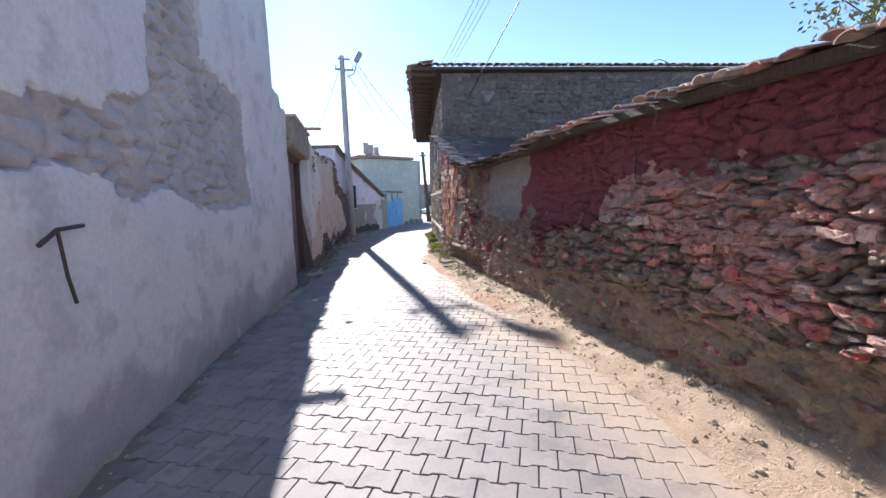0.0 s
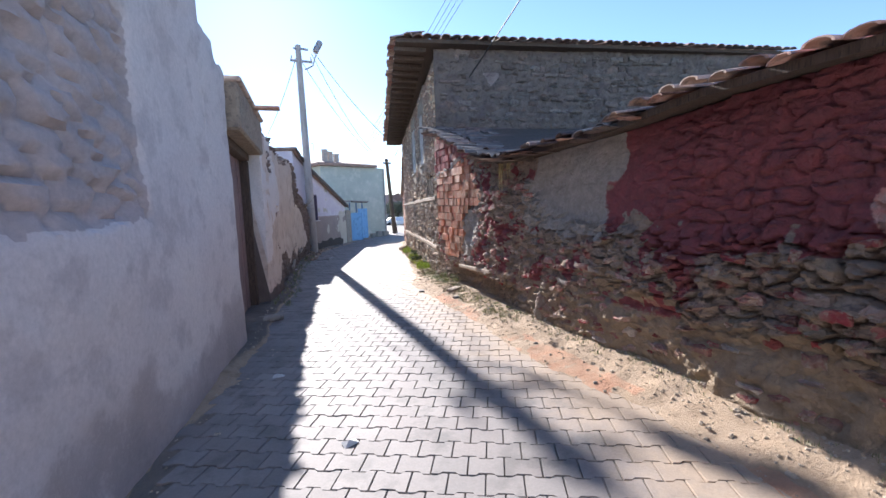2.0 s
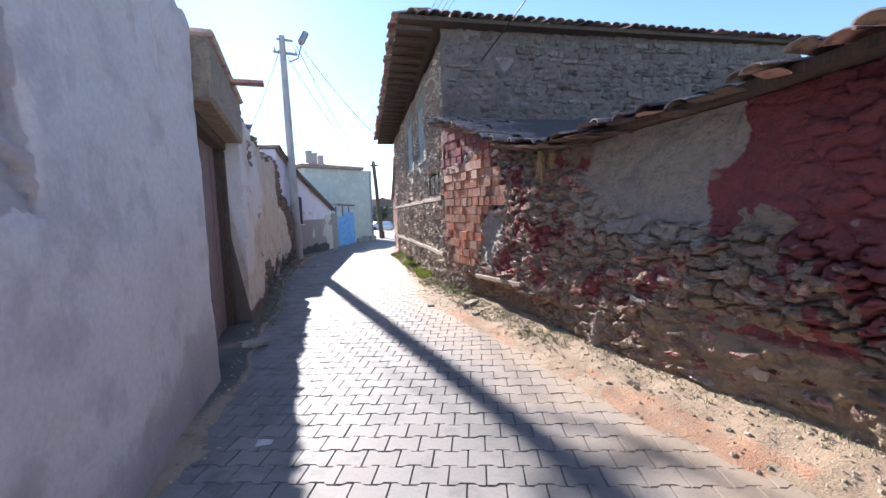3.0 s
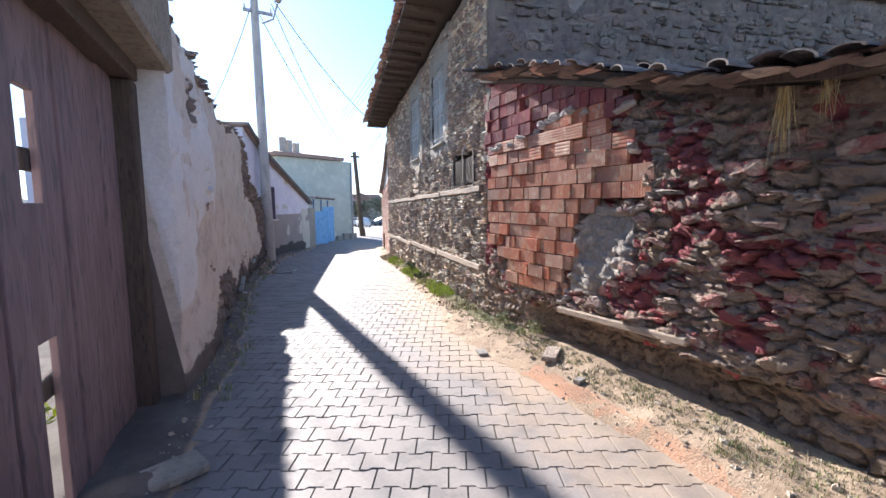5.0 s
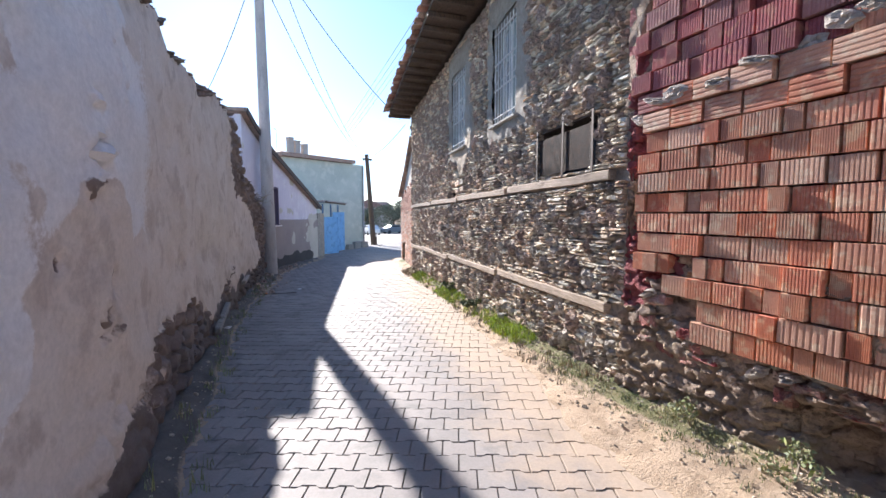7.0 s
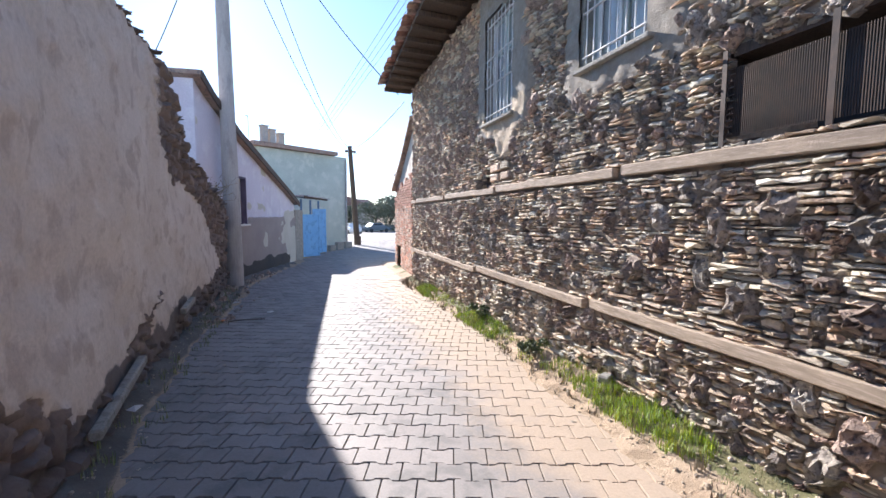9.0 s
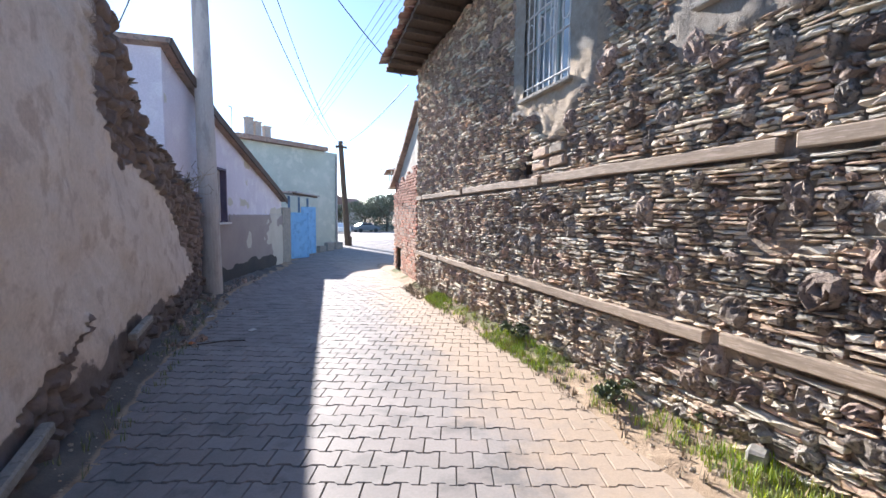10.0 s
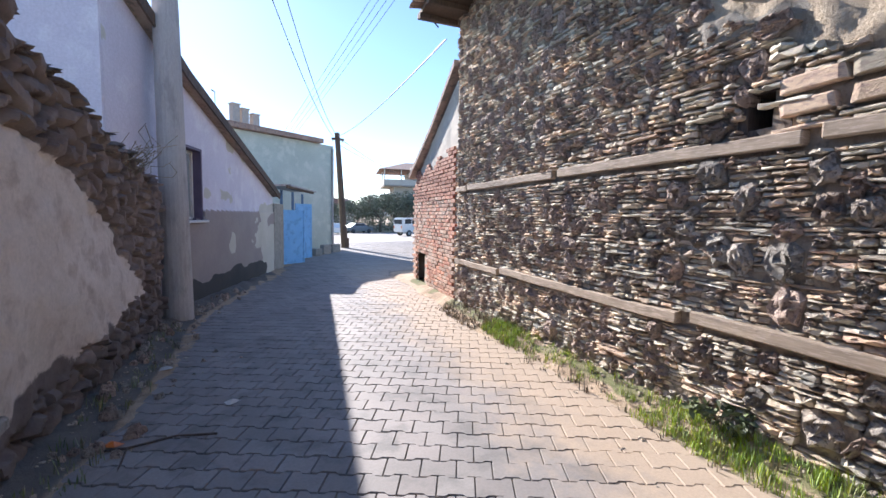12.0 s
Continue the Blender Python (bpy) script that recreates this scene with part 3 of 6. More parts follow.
red_wall = part("wall", relief("wall", RUBBLE, right_x, -4, 10.56, lambda y: base_z(0, y) - 0.25, red_top, -1, red_disp, 0.019, 0.45, {
    "paint": lambda y, z: step(z - paint_line(y) + (fbm(y * 1.8, z * 1.8, 6) - 0.5) * 0.5 + (fbm(y * 6, z * 8, 48) - 0.5) * 0.6, -0.1, 0.1) * step(y + (fbm(y * 1.6, z * 1.6, 37) - 0.5) * 1.6, 5.2, 4.9) + 0.9 * step(fbm(y * 2.4, z * 2.8, 19) + (fbm(y * 9, z * 9, 20) - 0.5) * 0.4, 0.47, 0.55) * step(z, 0.35, 0.6) * step(y, 3.5, 4.5) * (1 - cement_zone(y, z)) * (1 - step(y, 5.0, 5.4) * step(y, 6.5, 6.1) * step(z, 1.0, 1.3)),
    # Pink bare stone, brightened as the sunlit patch below the eave's shadow.
    "sunlit_salmon": lambda y, z: step(fbm(y * 1.5, z * 1.9, 17) + (fbm(y * 8, z * 9, 18) - 0.5) * 0.5, 0.34, 0.44) * step(z, np.interp(y, [1.4, 2.0], [0.55, 1.0]), np.interp(y, [1.4, 2.0], [0.75, 1.15])) * step(z + (fbm(y * 5, z * 8, 49) - 0.5) * 0.5, 1.70, 1.55) * step(y + (fbm(y * 4, z * 6, 50) - 0.5) * 1.2, 3.4, 2.8),
    "mud": lambda y, z: step(z + (fbm(y * 2, z * 2, 12) - 0.5) * 0.5, 0.75, 0.50) * step(y, 6.4, 5.0) * 0.8 + 0.5 * step(fbm(y * 4, z * 5, 41), 0.5, 0.6),
    "render": lambda y, z: step(z + (fbm(y * 3, z * 3, 15) - 0.5) * 0.8, 0.95, 1.15) * step(y + (fbm(y * 2, z * 2, 16) - 0.5) * 0.9, 4.9, 5.2) * step(y + (fbm(y * 3, z * 3, 14) - 0.5) * 0.9, 6.6, 6.2) + cement_zone(y, z)}),
    None, red_building, "thick rubble wall, dark red paint above and bare mud-bound stone below")

# stone slates of the gable house: layout of one face
def masonry(y0, y1, z0, z1, rnd, skip, rock_share=1.0):
    """Thin slabs in courses round larger rocks. Gives slabs and rocks as (y, z, width, height)."""
    rocks = []
    tries = int((y1 - y0) * (z1 - z0) * 70 * rock_share)
    for _ in range(tries):
        w, h = (rnd.uniform(0.10, 0.25), rnd.uniform(0.10, 0.23)) if rnd.random() < 0.55 else (rnd.uniform(0.05, 0.12), rnd.uniform(0.05, 0.13))
        y, z = rnd.uniform(y0 + w / 2, y1 - w / 2), rnd.uniform(z0 + h / 2, max(z0 + h / 2 + 0.001, z1 - h / 2))
        if z1 - z0 < h + 0.02 or skip(y, z):
            continue
        if all(abs(y - a) > (w + c) / 2 * 0.95 or abs(z - b) > (h + e) / 2 * 0.95 for a, b, c, e in rocks):
            rocks.append((y, z, w, h))
    slabs = []
    z = z0
    while z < z1 - 0.02:
        h = min(rnd.choice((0.022, 0.028, 0.034, 0.042, 0.055)), z1 - z)
        free = [(y0, y1)]
        for a, b, c, e in rocks:
            if abs(z + h / 2 - b) < (e * 0.86 + h) / 2:
                nxt = []
                for p, q in free:
                    if a + c / 2 * 0.9 <= p or a - c / 2 * 0.9 >= q:
                        nxt.append((p, q))
                    else:
                        if a - c / 2 * 0.9 - p > 0.03:
                            nxt.append((p, a - c / 2 * 0.9))
                        if q - a - c / 2 * 0.9 > 0.03:
                            nxt.append((a + c / 2 * 0.9, q))
                free = nxt
        for p, q in free:
            while q - p > 0.03:
                w = min(rnd.uniform(0.05, 0.19) + 0.2 * (rnd.random() < 0.12), q - p)
                if q - p - w < 0.05:
                    w = q - p
                if not skip(p + w / 2, z + h / 2):
                    slabs.append((p + w / 2, z + h / 2, w * 0.97, h * 0.90))
                p += w
        z += h
    return slabs, rocks


stone_house = thing("stone_house", "old schist-slab house with timber courses and wide tiled eaves", "house")
house_x = line([(10.55, 3.50), (20.2, 6.10)])
T1, T2 = 0.50, 1.64
W_1, W_2 = (14.74, 15.62, 2.56, 3.95), (12.62, 13.42, 2.60, 3.95)
clay_low = line([(14.3, 2.50), (14.6, 2.36), (14.85, 2.06), (15.1, 2.04), (15.3, 2.30), (15.75, 2.42), (15.9, 2.6)])
GRILLE = (10.98, 12.02, 1.73, 2.22)
HOLE = (15.38, 15.56, 1.71, 1.92)
OPEN = (W_1, W_2, GRILLE, HOLE)


def house_skip(y, z):
    for a, b, lo, hi in OPEN:
        if a - 0.03 < y < b + 0.03 and lo - 0.02 < z < hi + 0.02:
            return True
    for a, b, lo, hi in (W_1, W_2):
        if a - 0.24 < y < b + 0.20 and lo - 0.10 - 0.15 * math.sin(y * 5) ** 2 < z < hi + 0.4:
            return True
    if 15.0 - 0.28 < y < 15.34 and 1.74 < z < 1.98:
        return True
    return 14.3 < y < 15.9 and float(clay_low(y)) + 0.06 * math.sin(y * 23) < z < 3.2


def render_zone(y, z):
    v = 0
    for a, b, lo, hi in (W_1, W_2):
        v = np.maximum(v, step(y, a - 0.38, a - 0.28) * step(y, b + 0.32, b + 0.22) * step(z, lo - 0.32, lo - 0.20))
    return v


def clay_zone(y, z):
    w = (fbm(y * 9, z * 9, 51) - 0.5) * 0.2
    return step(z + w, clay_low(y), clay_low(y) + 0.06) * step(z + w, 2.85, 2.6) * step(y + w, 14.35, 14.5) * step(y + w, 15.9, 15.8)


house_body = part("wall", relief("wall", CLAYMORTAR, house_x, 10.56, 20.2, lambda y: base_z(0, y) - 0.25, lambda y: 4.62 - 0.03 * (y - 10), -1,
    lambda y, z: (fbm(y * 9, z * 9, 3) - 0.5) * 0.05 - 0.002 + np.maximum(render_zone(y, z), clay_zone(y, z)) * 0.035 + clay_zone(y, z) * (fbm(y * 16, z * 20, 52) - 0.5) * 0.05, 0.04, 0.5,
    # The paint key here only darkens a band along the wall top.
    {"render": lambda y, z: render_zone(y, z) * 0.9, "straw_clay": clay_zone, "paint": lambda y, z: 0.5 * step(z, 4.1, 4.3)}, holes=OPEN),
    None, stone_house, "dark clay-bound masonry face")
# end wall towards the near side, above the low roof, and the hidden far sides
END = 10.45
end_y = line([(3.50, 10.55), (11.5, 8.37)])


def end_wall():
    ny, nz = 160, 90
    s = np.linspace(3.50, 11.5, ny)
    X, Z = np.meshgrid(s, np.linspace(-0.3, 4.80, nz), indexing="ij")
    Y = end_y(X)
    f1, f2, rid = cells(X * 5, Z * 8, 44)
    D = step(f2 - f1, 0.02, 0.3) * (0.03 + 0.04 * rid) + (fbm(X * 1.5, Z * 1.5, 46) - 0.5) * 0.06
    nrm = Vector((-2.18, -8, 0)).normalized()
    front = np.stack([X + nrm.x * D, Y + nrm.y * D, Z], -1).reshape(-1, 3)
    idx = np.arange(ny * nz).reshape(ny, nz)
    faces = np.stack([idx[:-1, :-1], idx[1:, :-1], idx[1:, 1:], idx[:-1, 1:]], -1).reshape(-1, 4).tolist()
    me = bpy.data.meshes.new("end_wall")
    me.from_pydata(front.tolist(), [], faces)
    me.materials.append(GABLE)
    a = me.attributes.new("render", "FLOAT", "POINT")
    v = step(fbm(X * 1.1, Z * 1.6, 47), 0.60, 0.70) * 0.5 + (np.abs(X - 4.72) < (Z - 4.02) * 0.7) * (Z < 4.30) * 1.0
    a.data.foreach_set("value", np.clip(v, 0, 1).reshape(-1).astype(np.float32))
    b = me.attributes.new("paint", "FLOAT", "POINT")
    b.data.foreach_set("value", (step(rid, 0.5, 0.9) * 0.5).reshape(-1).astype(np.float32))
    me.shade_smooth()
    return me


part("end_wall", end_wall(), None, stone_house, "grey-brown rubble end wall with its shade in the colour")
d_end = Vector((8, -2.18, 0)).normalized()
bm = bmesh.new()
far_corner = Vector((6.10, 20.2, 0))
c0, c1 = Vector((3.56, 10.62, 0)), Vector((11.5, 8.45, 0))
c2, c3 = far_corner + d_end * 8.2, far_corner + Vector((0.06, -0.02, 0))
for a, b in ((c1, c2), (c2, c3)):
    mid, ang = (a + b) / 2, math.atan2(b.y - a.y, b.x - a.x)
    box(bm, mid.x, mid.y, 2.2, (b - a).length, 0.3, 4.9, Matrix.Rotation(ang, 4, "Z"))
part("back_wall", bm, CLAYMORTAR, stone_house)
# a black sheet behind each small opening stands in for the shade inside, so that openings show depth
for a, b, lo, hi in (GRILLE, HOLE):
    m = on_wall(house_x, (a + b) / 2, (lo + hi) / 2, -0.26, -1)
    part("niche_back", boxes((*m.translation, b - a + 0.3, 0.02, hi - lo + 0.3, m.to_3x3().to_4x4())), BLACK, stone_house, "black sheet as shade inside the recess")


def ring_reveal(bm, along, hole, side, depth, grow=0.0, t=0.06):
    """The four inner faces of an opening, as boards."""
    a, b, lo, hi = hole
    for y, z, w, h in ((a - t / 2, (lo + hi) / 2, t, hi - lo + 2 * t), (b + t / 2, (lo + hi) / 2, t, hi - lo + 2 * t),
                       ((a + b) / 2, lo - t / 2, b - a, t), ((a + b) / 2, hi + t / 2, b - a, t)):
        m = on_wall(along, y, z, -depth / 2, side)
        box(bm, *m.translation, w, depth, h, m.to_3x3().to_4x4())


for h in OPEN:
    bm = bmesh.new()
    ring_reveal(bm, house_x, h, -1, 0.22)
    part("reveal", bm, CEMENT if h[3] - h[2] > 0.8 else DARKWOOD, stone_house, "rendered opening sides")


def house_window(hole, label):
    a, b, lo, hi = hole
    w, h = b - a, hi - lo
    win = tagged(new("window"), label)
    win.parent = stone_house
    win.matrix_basis = on_wall(house_x, (a + b) / 2, lo, 0, -1)
    f = bmesh.new()
    for x in (-w / 2 + 0.03, w / 2 - 0.03, 0):
        box(f, x, -0.12, h / 2, 0.06, 0.05, h, bevel=0.006)
    for z in (0.03, h - 0.03, h * 0.68):
        box(f, 0, -0.12, z, w - 0.002, 0.044, 0.055, bevel=0.006)
    part("frame", f, TEALPAINT, win, "flaking teal and white window frame")
    part("frame", boxes((-w / 2 + 0.075, -0.1, h / 2, 0.03, 0.03, h - 0.1), (w / 2 - 0.075, -0.1, h / 2, 0.03, 0.03, h - 0.1), (0.05, -0.1, h / 2, 0.035, 0.03, h - 0.1)), FRAMEWHITE, win, "white inner sash")
    for s in (-1, 1):
        part("pane", boxes((s * w / 4, -0.13, h / 2, w / 2 - 0.06, 0.006, h - 0.08)), GLASS, win)
    part("curtain", boxes((0, -0.24, h / 2, w, 0.01, h)), FRAMEWHITE, win, "white net curtain")
    part("sill", boxes((0, 0.03, -0.02, w + 0.12, 0.12, 0.04), bevel=0.008), CEMENT, win)
    for i in range(8):
        x = -w / 2 + (i + 0.5) * w / 8
        bar = bmesh.new()
        tube(bar, (x, 0.02, -0.01), (x, 0.02, h), 0.007, sides=6)
        part("bar", bar, FRAMEWHITE, win)
    for z in (0.10, h * 0.36, h * 0.62, h - 0.1):
        part("rail", boxes((0, 0.02, z, w, 0.024, 0.008)), FRAMEWHITE, win)
    for z in (h * 0.49,):
        for i in range(4):
            ring = bmesh.new()
            cx = -w / 2 + (i + 0.5) * w / 4
            pts = [(cx + 0.07 * math.cos(k * math.tau / 10), 0.028, z + 0.10 * math.sin(k * math.tau / 10)) for k in range(11)]
            path_tube(ring, pts, 0.005, 5)
            part("scroll", ring, FRAMEWHITE, win)


house_window(W_1, "barred upper window with a flaking teal frame and net curtain")
house_window(W_2, "barred upper window with white bars and a net curtain")
# fridge-coil grille in the small opening
gr = tagged(new("grille"), "dark wire condenser grille fixed over a small opening")
gr.parent = stone_house
gr.matrix_basis = on_wall(house_x, (GRILLE[0] + GRILLE[1]) / 2, (GRILLE[2] + GRILLE[3]) / 2, 0.02, -1)
gw, gh = GRILLE[1] - GRILLE[0], GRILLE[3] - GRILLE[2]
bm = bmesh.new()
for i in range(90):
    x = -gw / 2 + 0.02 + i * (gw - 0.04) / 89
    box(bm, x, 0.012, -0.03, 0.004, 0.004, gh - 0.10)
part("wire_mesh", bm, RUST, gr, "thin upright wires")
for zz in range(6):
    z = -gh / 2 + 0.06 + zz * (gh - 0.12) / 5
    for s in (-1, 1):
        bm = bmesh.new()
        pts = [(s * (gw / 2 - 0.05), 0.02, z - 0.02), (s * (gw / 2 + 0.05), 0.02, z - 0.02)]
        pts += [(s * (gw / 2 + 0.05 + 0.03 * math.sin(k * math.pi / 6)), 0.02, z - 0.02 * math.cos(k * math.pi / 6)) for k in range(7)]
        pts += [(s * (gw / 2 - 0.05), 0.02, z + 0.02)]
        path_tube(bm, pts, 0.005, 5)
        part("coil", bm, RUST, gr)
for x in (-gw / 2 - 0.01, -0.02, gw / 2 + 0.01):
    part("strap", boxes((x, 0.03, 0, 0.03, 0.008, gh + 0.06)), RUST, gr)

# timber courses
for z in (T1, T2):
    y = 10.7
    r = random.Random(int(z * 10))
    while y < 20.1:
        L = min(r.uniform(1.7, 3.0), 20.15 - y)
        m = on_wall(house_x, y + L / 2, z - 0.012 * (y - 12) * (1.0 if z == T1 else 0.4), 0.0, -1)
        bm = bmesh.new()
        box(bm, 0, 0, 0, L - 0.01, 0.12, 0.085, bevel=0.008)
        bmesh.ops.subdivide_edges(bm, edges=[e for e in bm.edges if e.calc_length() > 0.5], cuts=9)
        for v in bm.verts:
            v.co.z += (noise.noise(Vector((v.co.x * 2, z * 7, y))) * 0.012)
            v.co.y += noise.noise(Vector((v.co.x * 3, z * 9, y + 5))) * 0.010
        ob = part("timber", bm, TIMBER, stone_house)
        ob.matrix_basis = m
        y += L

# roof: wide eaves with boarded soffit
def eave_pt(y, out, z):
    return on_wall(house_x, y, z, out, -1).translation


e0, e1 = eave_pt(10.42, 0.86, 4.80), eave_pt(20.55, 0.62, 4.34)
e3 = Vector((11.9, 8.12, 4.80))
e2 = e3 + (e1 - e0)
ridge_a, ridge_b = Vector((8.5, 13.4, 5.9)), Vector((9.6, 17.6, 5.8))
bm = bmesh.new()
low = [bm.verts.new(p) for p in (e0, e1, e2, e3)]
up = [bm.verts.new(p + Vector((0, 0, 0.07))) for p in (e0, e1, e2, e3)]
ra, rb = bm.verts.new(ridge_a), bm.verts.new(ridge_b)
bm.faces.new(low)
for i in range(4):
    j = (i + 1) % 4
    bm.faces.new((low[i], low[j], up[j], up[i]))
bm.faces.new((up[0], up[1], rb, ra))
bm.faces.new((up[1], up[2], rb))
bm.faces.new((up[2], up[3], ra, rb))
bm.faces.new((up[3], up[0], ra))
bmesh.ops.recalc_face_normals(bm, faces=bm.faces)
part("roof", bm, DARKWOOD, stone_house, "hipped roof with dark boarded eaves")
for a, b in ((e0, e1),):
    n = int((b - a).length / 0.45)
    inward = (Vector((1, -0.2, 0)) if b is e1 else Vector((0.2, 1, 0))).normalized()
    for i in range(n):
        c = a.lerp(b, (i + 0.5) / n) + inward * 0.30 + Vector((0, 0, -0.05))
        part("rafter", boxes((c.x, c.y, c.z, 0.66, 0.07, 0.08, Matrix.Rotation(math.atan2(inward.y, inward.x), 4, "Z"))), DARKWOOD, stone_house)


def tile_shape(n=6):
    """A barrel tile: one metre long in y, half round in x and z."""
    v, f = [], []
    for y, sc in ((-0.5, 1.0), (0.5, 0.8)):
        for rr in (0.5, 0.40):
            for i in range(n + 1):
                a = math.pi * i / n
                v.append((math.cos(a) * rr * sc, y, math.sin(a) * rr * sc))
    k = n + 1
    for i in range(n):
        f += [(i, i + 1, 2 * k + i + 1, 2 * k + i), (k + i + 1, k + i, 3 * k + i, 3 * k + i + 1), (i + 1, i, k + i, k + i + 1), (2 * k + i, 2 * k + i + 1, 3 * k + i + 1, 3 * k + i)]
    return v, f


TILES = [tile_shape()]


def tile_rows(a, b, up_slope, rows, pitch=0.20, length=0.42, seed=1, high=(0.12, 0.20)):
    """Tile places along an eave from a to b; up_slope: the way up the roof, a unit vector."""
    r = random.Random(seed)
    out = []
    along = (b - a)
    n = int(along.length / pitch)
    ax = along.normalized()
    nz = ax.cross(up_slope).normalized()
    if nz.z < 0:
        nz = -nz
    for k in range(rows):
        for i in range(n):
            p = a + ax * ((i + 0.5) * pitch) + up_slope * (k * length * 0.78 + length * 0.5 - 0.12) + nz * (0.02 + 0.015 * (k % 2))
            p += ax * r.uniform(-0.015, 0.015) + up_slope * r.uniform(-0.05, 0.03)
            y_ax = (up_slope + ax * r.uniform(-0.10, 0.10)).normalized()
            x_ax = y_ax.cross(nz).normalized()
            m = Matrix((x_ax, y_ax, nz)).transposed().to_4x4()
            m.translation = p
            flip = (i % 2 == 1)
            out.append((m @ Matrix.Diagonal((high[1], length, high[0] if not flip else high[0] * 0.8, 1)), 0))
    return out


up0 = (ridge_a - (e0 + e3) / 2).normalized()
side_up = ((ridge_a + ridge_b) / 2 - (e0 + e1) / 2).normalized()
lift = Vector((0, 0, 0.09))

# ---- near-left plastered house ----
plaster_house = thing("plaster_house", "tall old house wall with peeling grey-white plaster over rubble", "house")


def left_top(y):
    return np.interp(y, [-9, 6.6, 6.62, 7.0, 7.02, 7.5], [4.75, 4.75, 3.22, 3.18, 3.05, 3.0]) + (y > 6.6) * (fbm(y * 9, y * 0 + 1, 67) - 0.5) * 0.08


def peel(y, z):
    lo = np.interp(y, [-9, 1.5, 2.0, 2.4, 2.6, 3.3, 4.2, 4.25, 5.2, 5.6], [1.6, 1.62, 1.65, 1.63, 1.50, 1.57, 1.36, 1.38, 1.39, 1.45])
    hi = np.interp(y, [-9, 2.0, 2.4, 3.1, 3.2, 4.1, 4.15, 5.4], [2.0, 2.01, 2.04, 2.23, 3.1, 3.4, 2.8, 2.7])
    w = (fbm(y * 6, z * 6, 61) - 0.5) * 0.18
    return step(z + w, lo, lo + 0.04) * step(z + w, hi + 0.04, hi) * step(y, 5.36, 5.30)


def left_disp(y, z):
    p = peel(y, z)
    f1, f2, rid = cells(y * 3.2, z * 8, 62)
    return (fbm(y * 0.9, z * 0.9, 63) - 0.5) * 0.10 + (fbm(y * 7, z * 7, 64) - 0.5) * 0.014 - p * 0.06 + p * step(f2 - f1, 0.03, 0.3) * (0.03 + 0.03 * rid)


left_wall = part("wall", relief("wall", PLASTER, left_x, -9, 7.38, lambda y: base_z(0, y) - 0.25, left_top, 1, left_disp, 0.035, 0.5, {
    "bare": lambda y, z: peel(y, z),
    # Dirt and shade together, both put in as darker colour towards the foot.
    "foot_dark": lambda y, z: 0.75 * step(z + (fbm(y * 2, z * 2, 65) - 0.5) * 0.9, 0.90, -0.1)}),
    None, plaster_house, "smooth plaster, peeled to rubble in a band")
part("back", boxes((-6.2, 1.0, 2.3, 0.3, 15, 5.2), (-4.0, 6.9, 2.2, 4.5, 0.3, 4.9), (-4.4, 1.0, 4.8, 4.0, 15.6, 0.12)), PLASTER, plaster_house)
# iron bracket mark: a bent iron tie on the plaster
tie = thing("iron_wall_tie", "rusty iron T-shaped tie fixed on peeling plaster", "wall anchor")
m = on_wall(left_x, 1.97, 1.21, 0.035, 1)
tie.matrix_world = m
bm = bmesh.new()
path_tube(bm, [(0.15, 0, 0.09), (0.02, 0, 0.155), (-0.17, 0, 0.165)], 0.012)
part("crossbar", bm, RUST, tie)
bm = bmesh.new()
path_tube(bm, [(0.02, 0, 0.15), (-0.01, 0, -0.08), (-0.05, 0, -0.23)], 0.010)
part("stem", bm, RUST, tie)

# recessed old gate between the two left walls
gate = thing("old_gate", "closed red-brown board gate in a recess between plastered walls", "gate")
gx0, gx1 = (-0.55, 7.45), (-0.28, 9.70)
mid = Vector(((gx0[0] + gx1[0]) / 2 - 0.12, (gx0[1] + gx1[1]) / 2, 0))
ang = math.atan2(gx1[1] - gx0[1], gx1[0] - gx0[0])
gate.matrix_world = Matrix.Translation(mid) @ Matrix.Rotation(ang, 4, "Z")
for i in range(11):
    x = -1.03 + i * 0.205
    if i == 4:  # a broken board: open below and near the top
        part("board", boxes((x, 0, 1.11, 0.19, 0.035, 0.62), bevel=0.004), REDWOOD, gate, "broken weathered board")
        part("board", boxes((x, 0, 2.13, 0.19, 0.035, 0.42), bevel=0.004), REDWOOD, gate, "broken weathered board")
    else:
        part("board", boxes((x, 0.006 * (i % 3 - 1), 1.08, 0.197, 0.035, 2.5), bevel=0.004), REDWOOD, gate)
for z in (0.55, 1.62):
    part("cross_rail", boxes((-0.66, 0.05, z, 0.7, 0.05, 0.10), (0.42, 0.05, z, 1.2, 0.05, 0.10), bevel=0.006), DARKWOOD, gate)
part("post", boxes((-1.08, -0.06, 1.05, 0.14, 0.16, 2.5), bevel=0.01), DARKWOOD, gate)
part("post", boxes((1.08, -0.06, 1.05, 0.14, 0.16, 2.5), bevel=0.01), DARKWOOD, gate)
part("lintel", boxes((0, -0.06, 2.38, 2.2, 0.2, 0.16), bevel=0.01), DARKWOOD, gate)
part("lintel_wall", boxes((0.05, -0.16, 2.68, 2.34, 0.42, 0.55), bevel=0.03), CLAYMORTAR, gate, "stained plaster over the gate")
part("coping", boxes((0.05, -0.16, 2.97, 2.36, 0.5, 0.06), bevel=0.02), TILE, gate, "flat clay coping")
part("loose_tile", boxes((0.25, -0.52, 2.96, 0.16, 0.42, 0.04), bevel=0.01), TILE, gate, "projecting loose tile")

# ---- second left wall ----
old_wall = thing("old_wall", "long mud-and-stone yard wall with stained flaking plaster and a broken top", "wall")


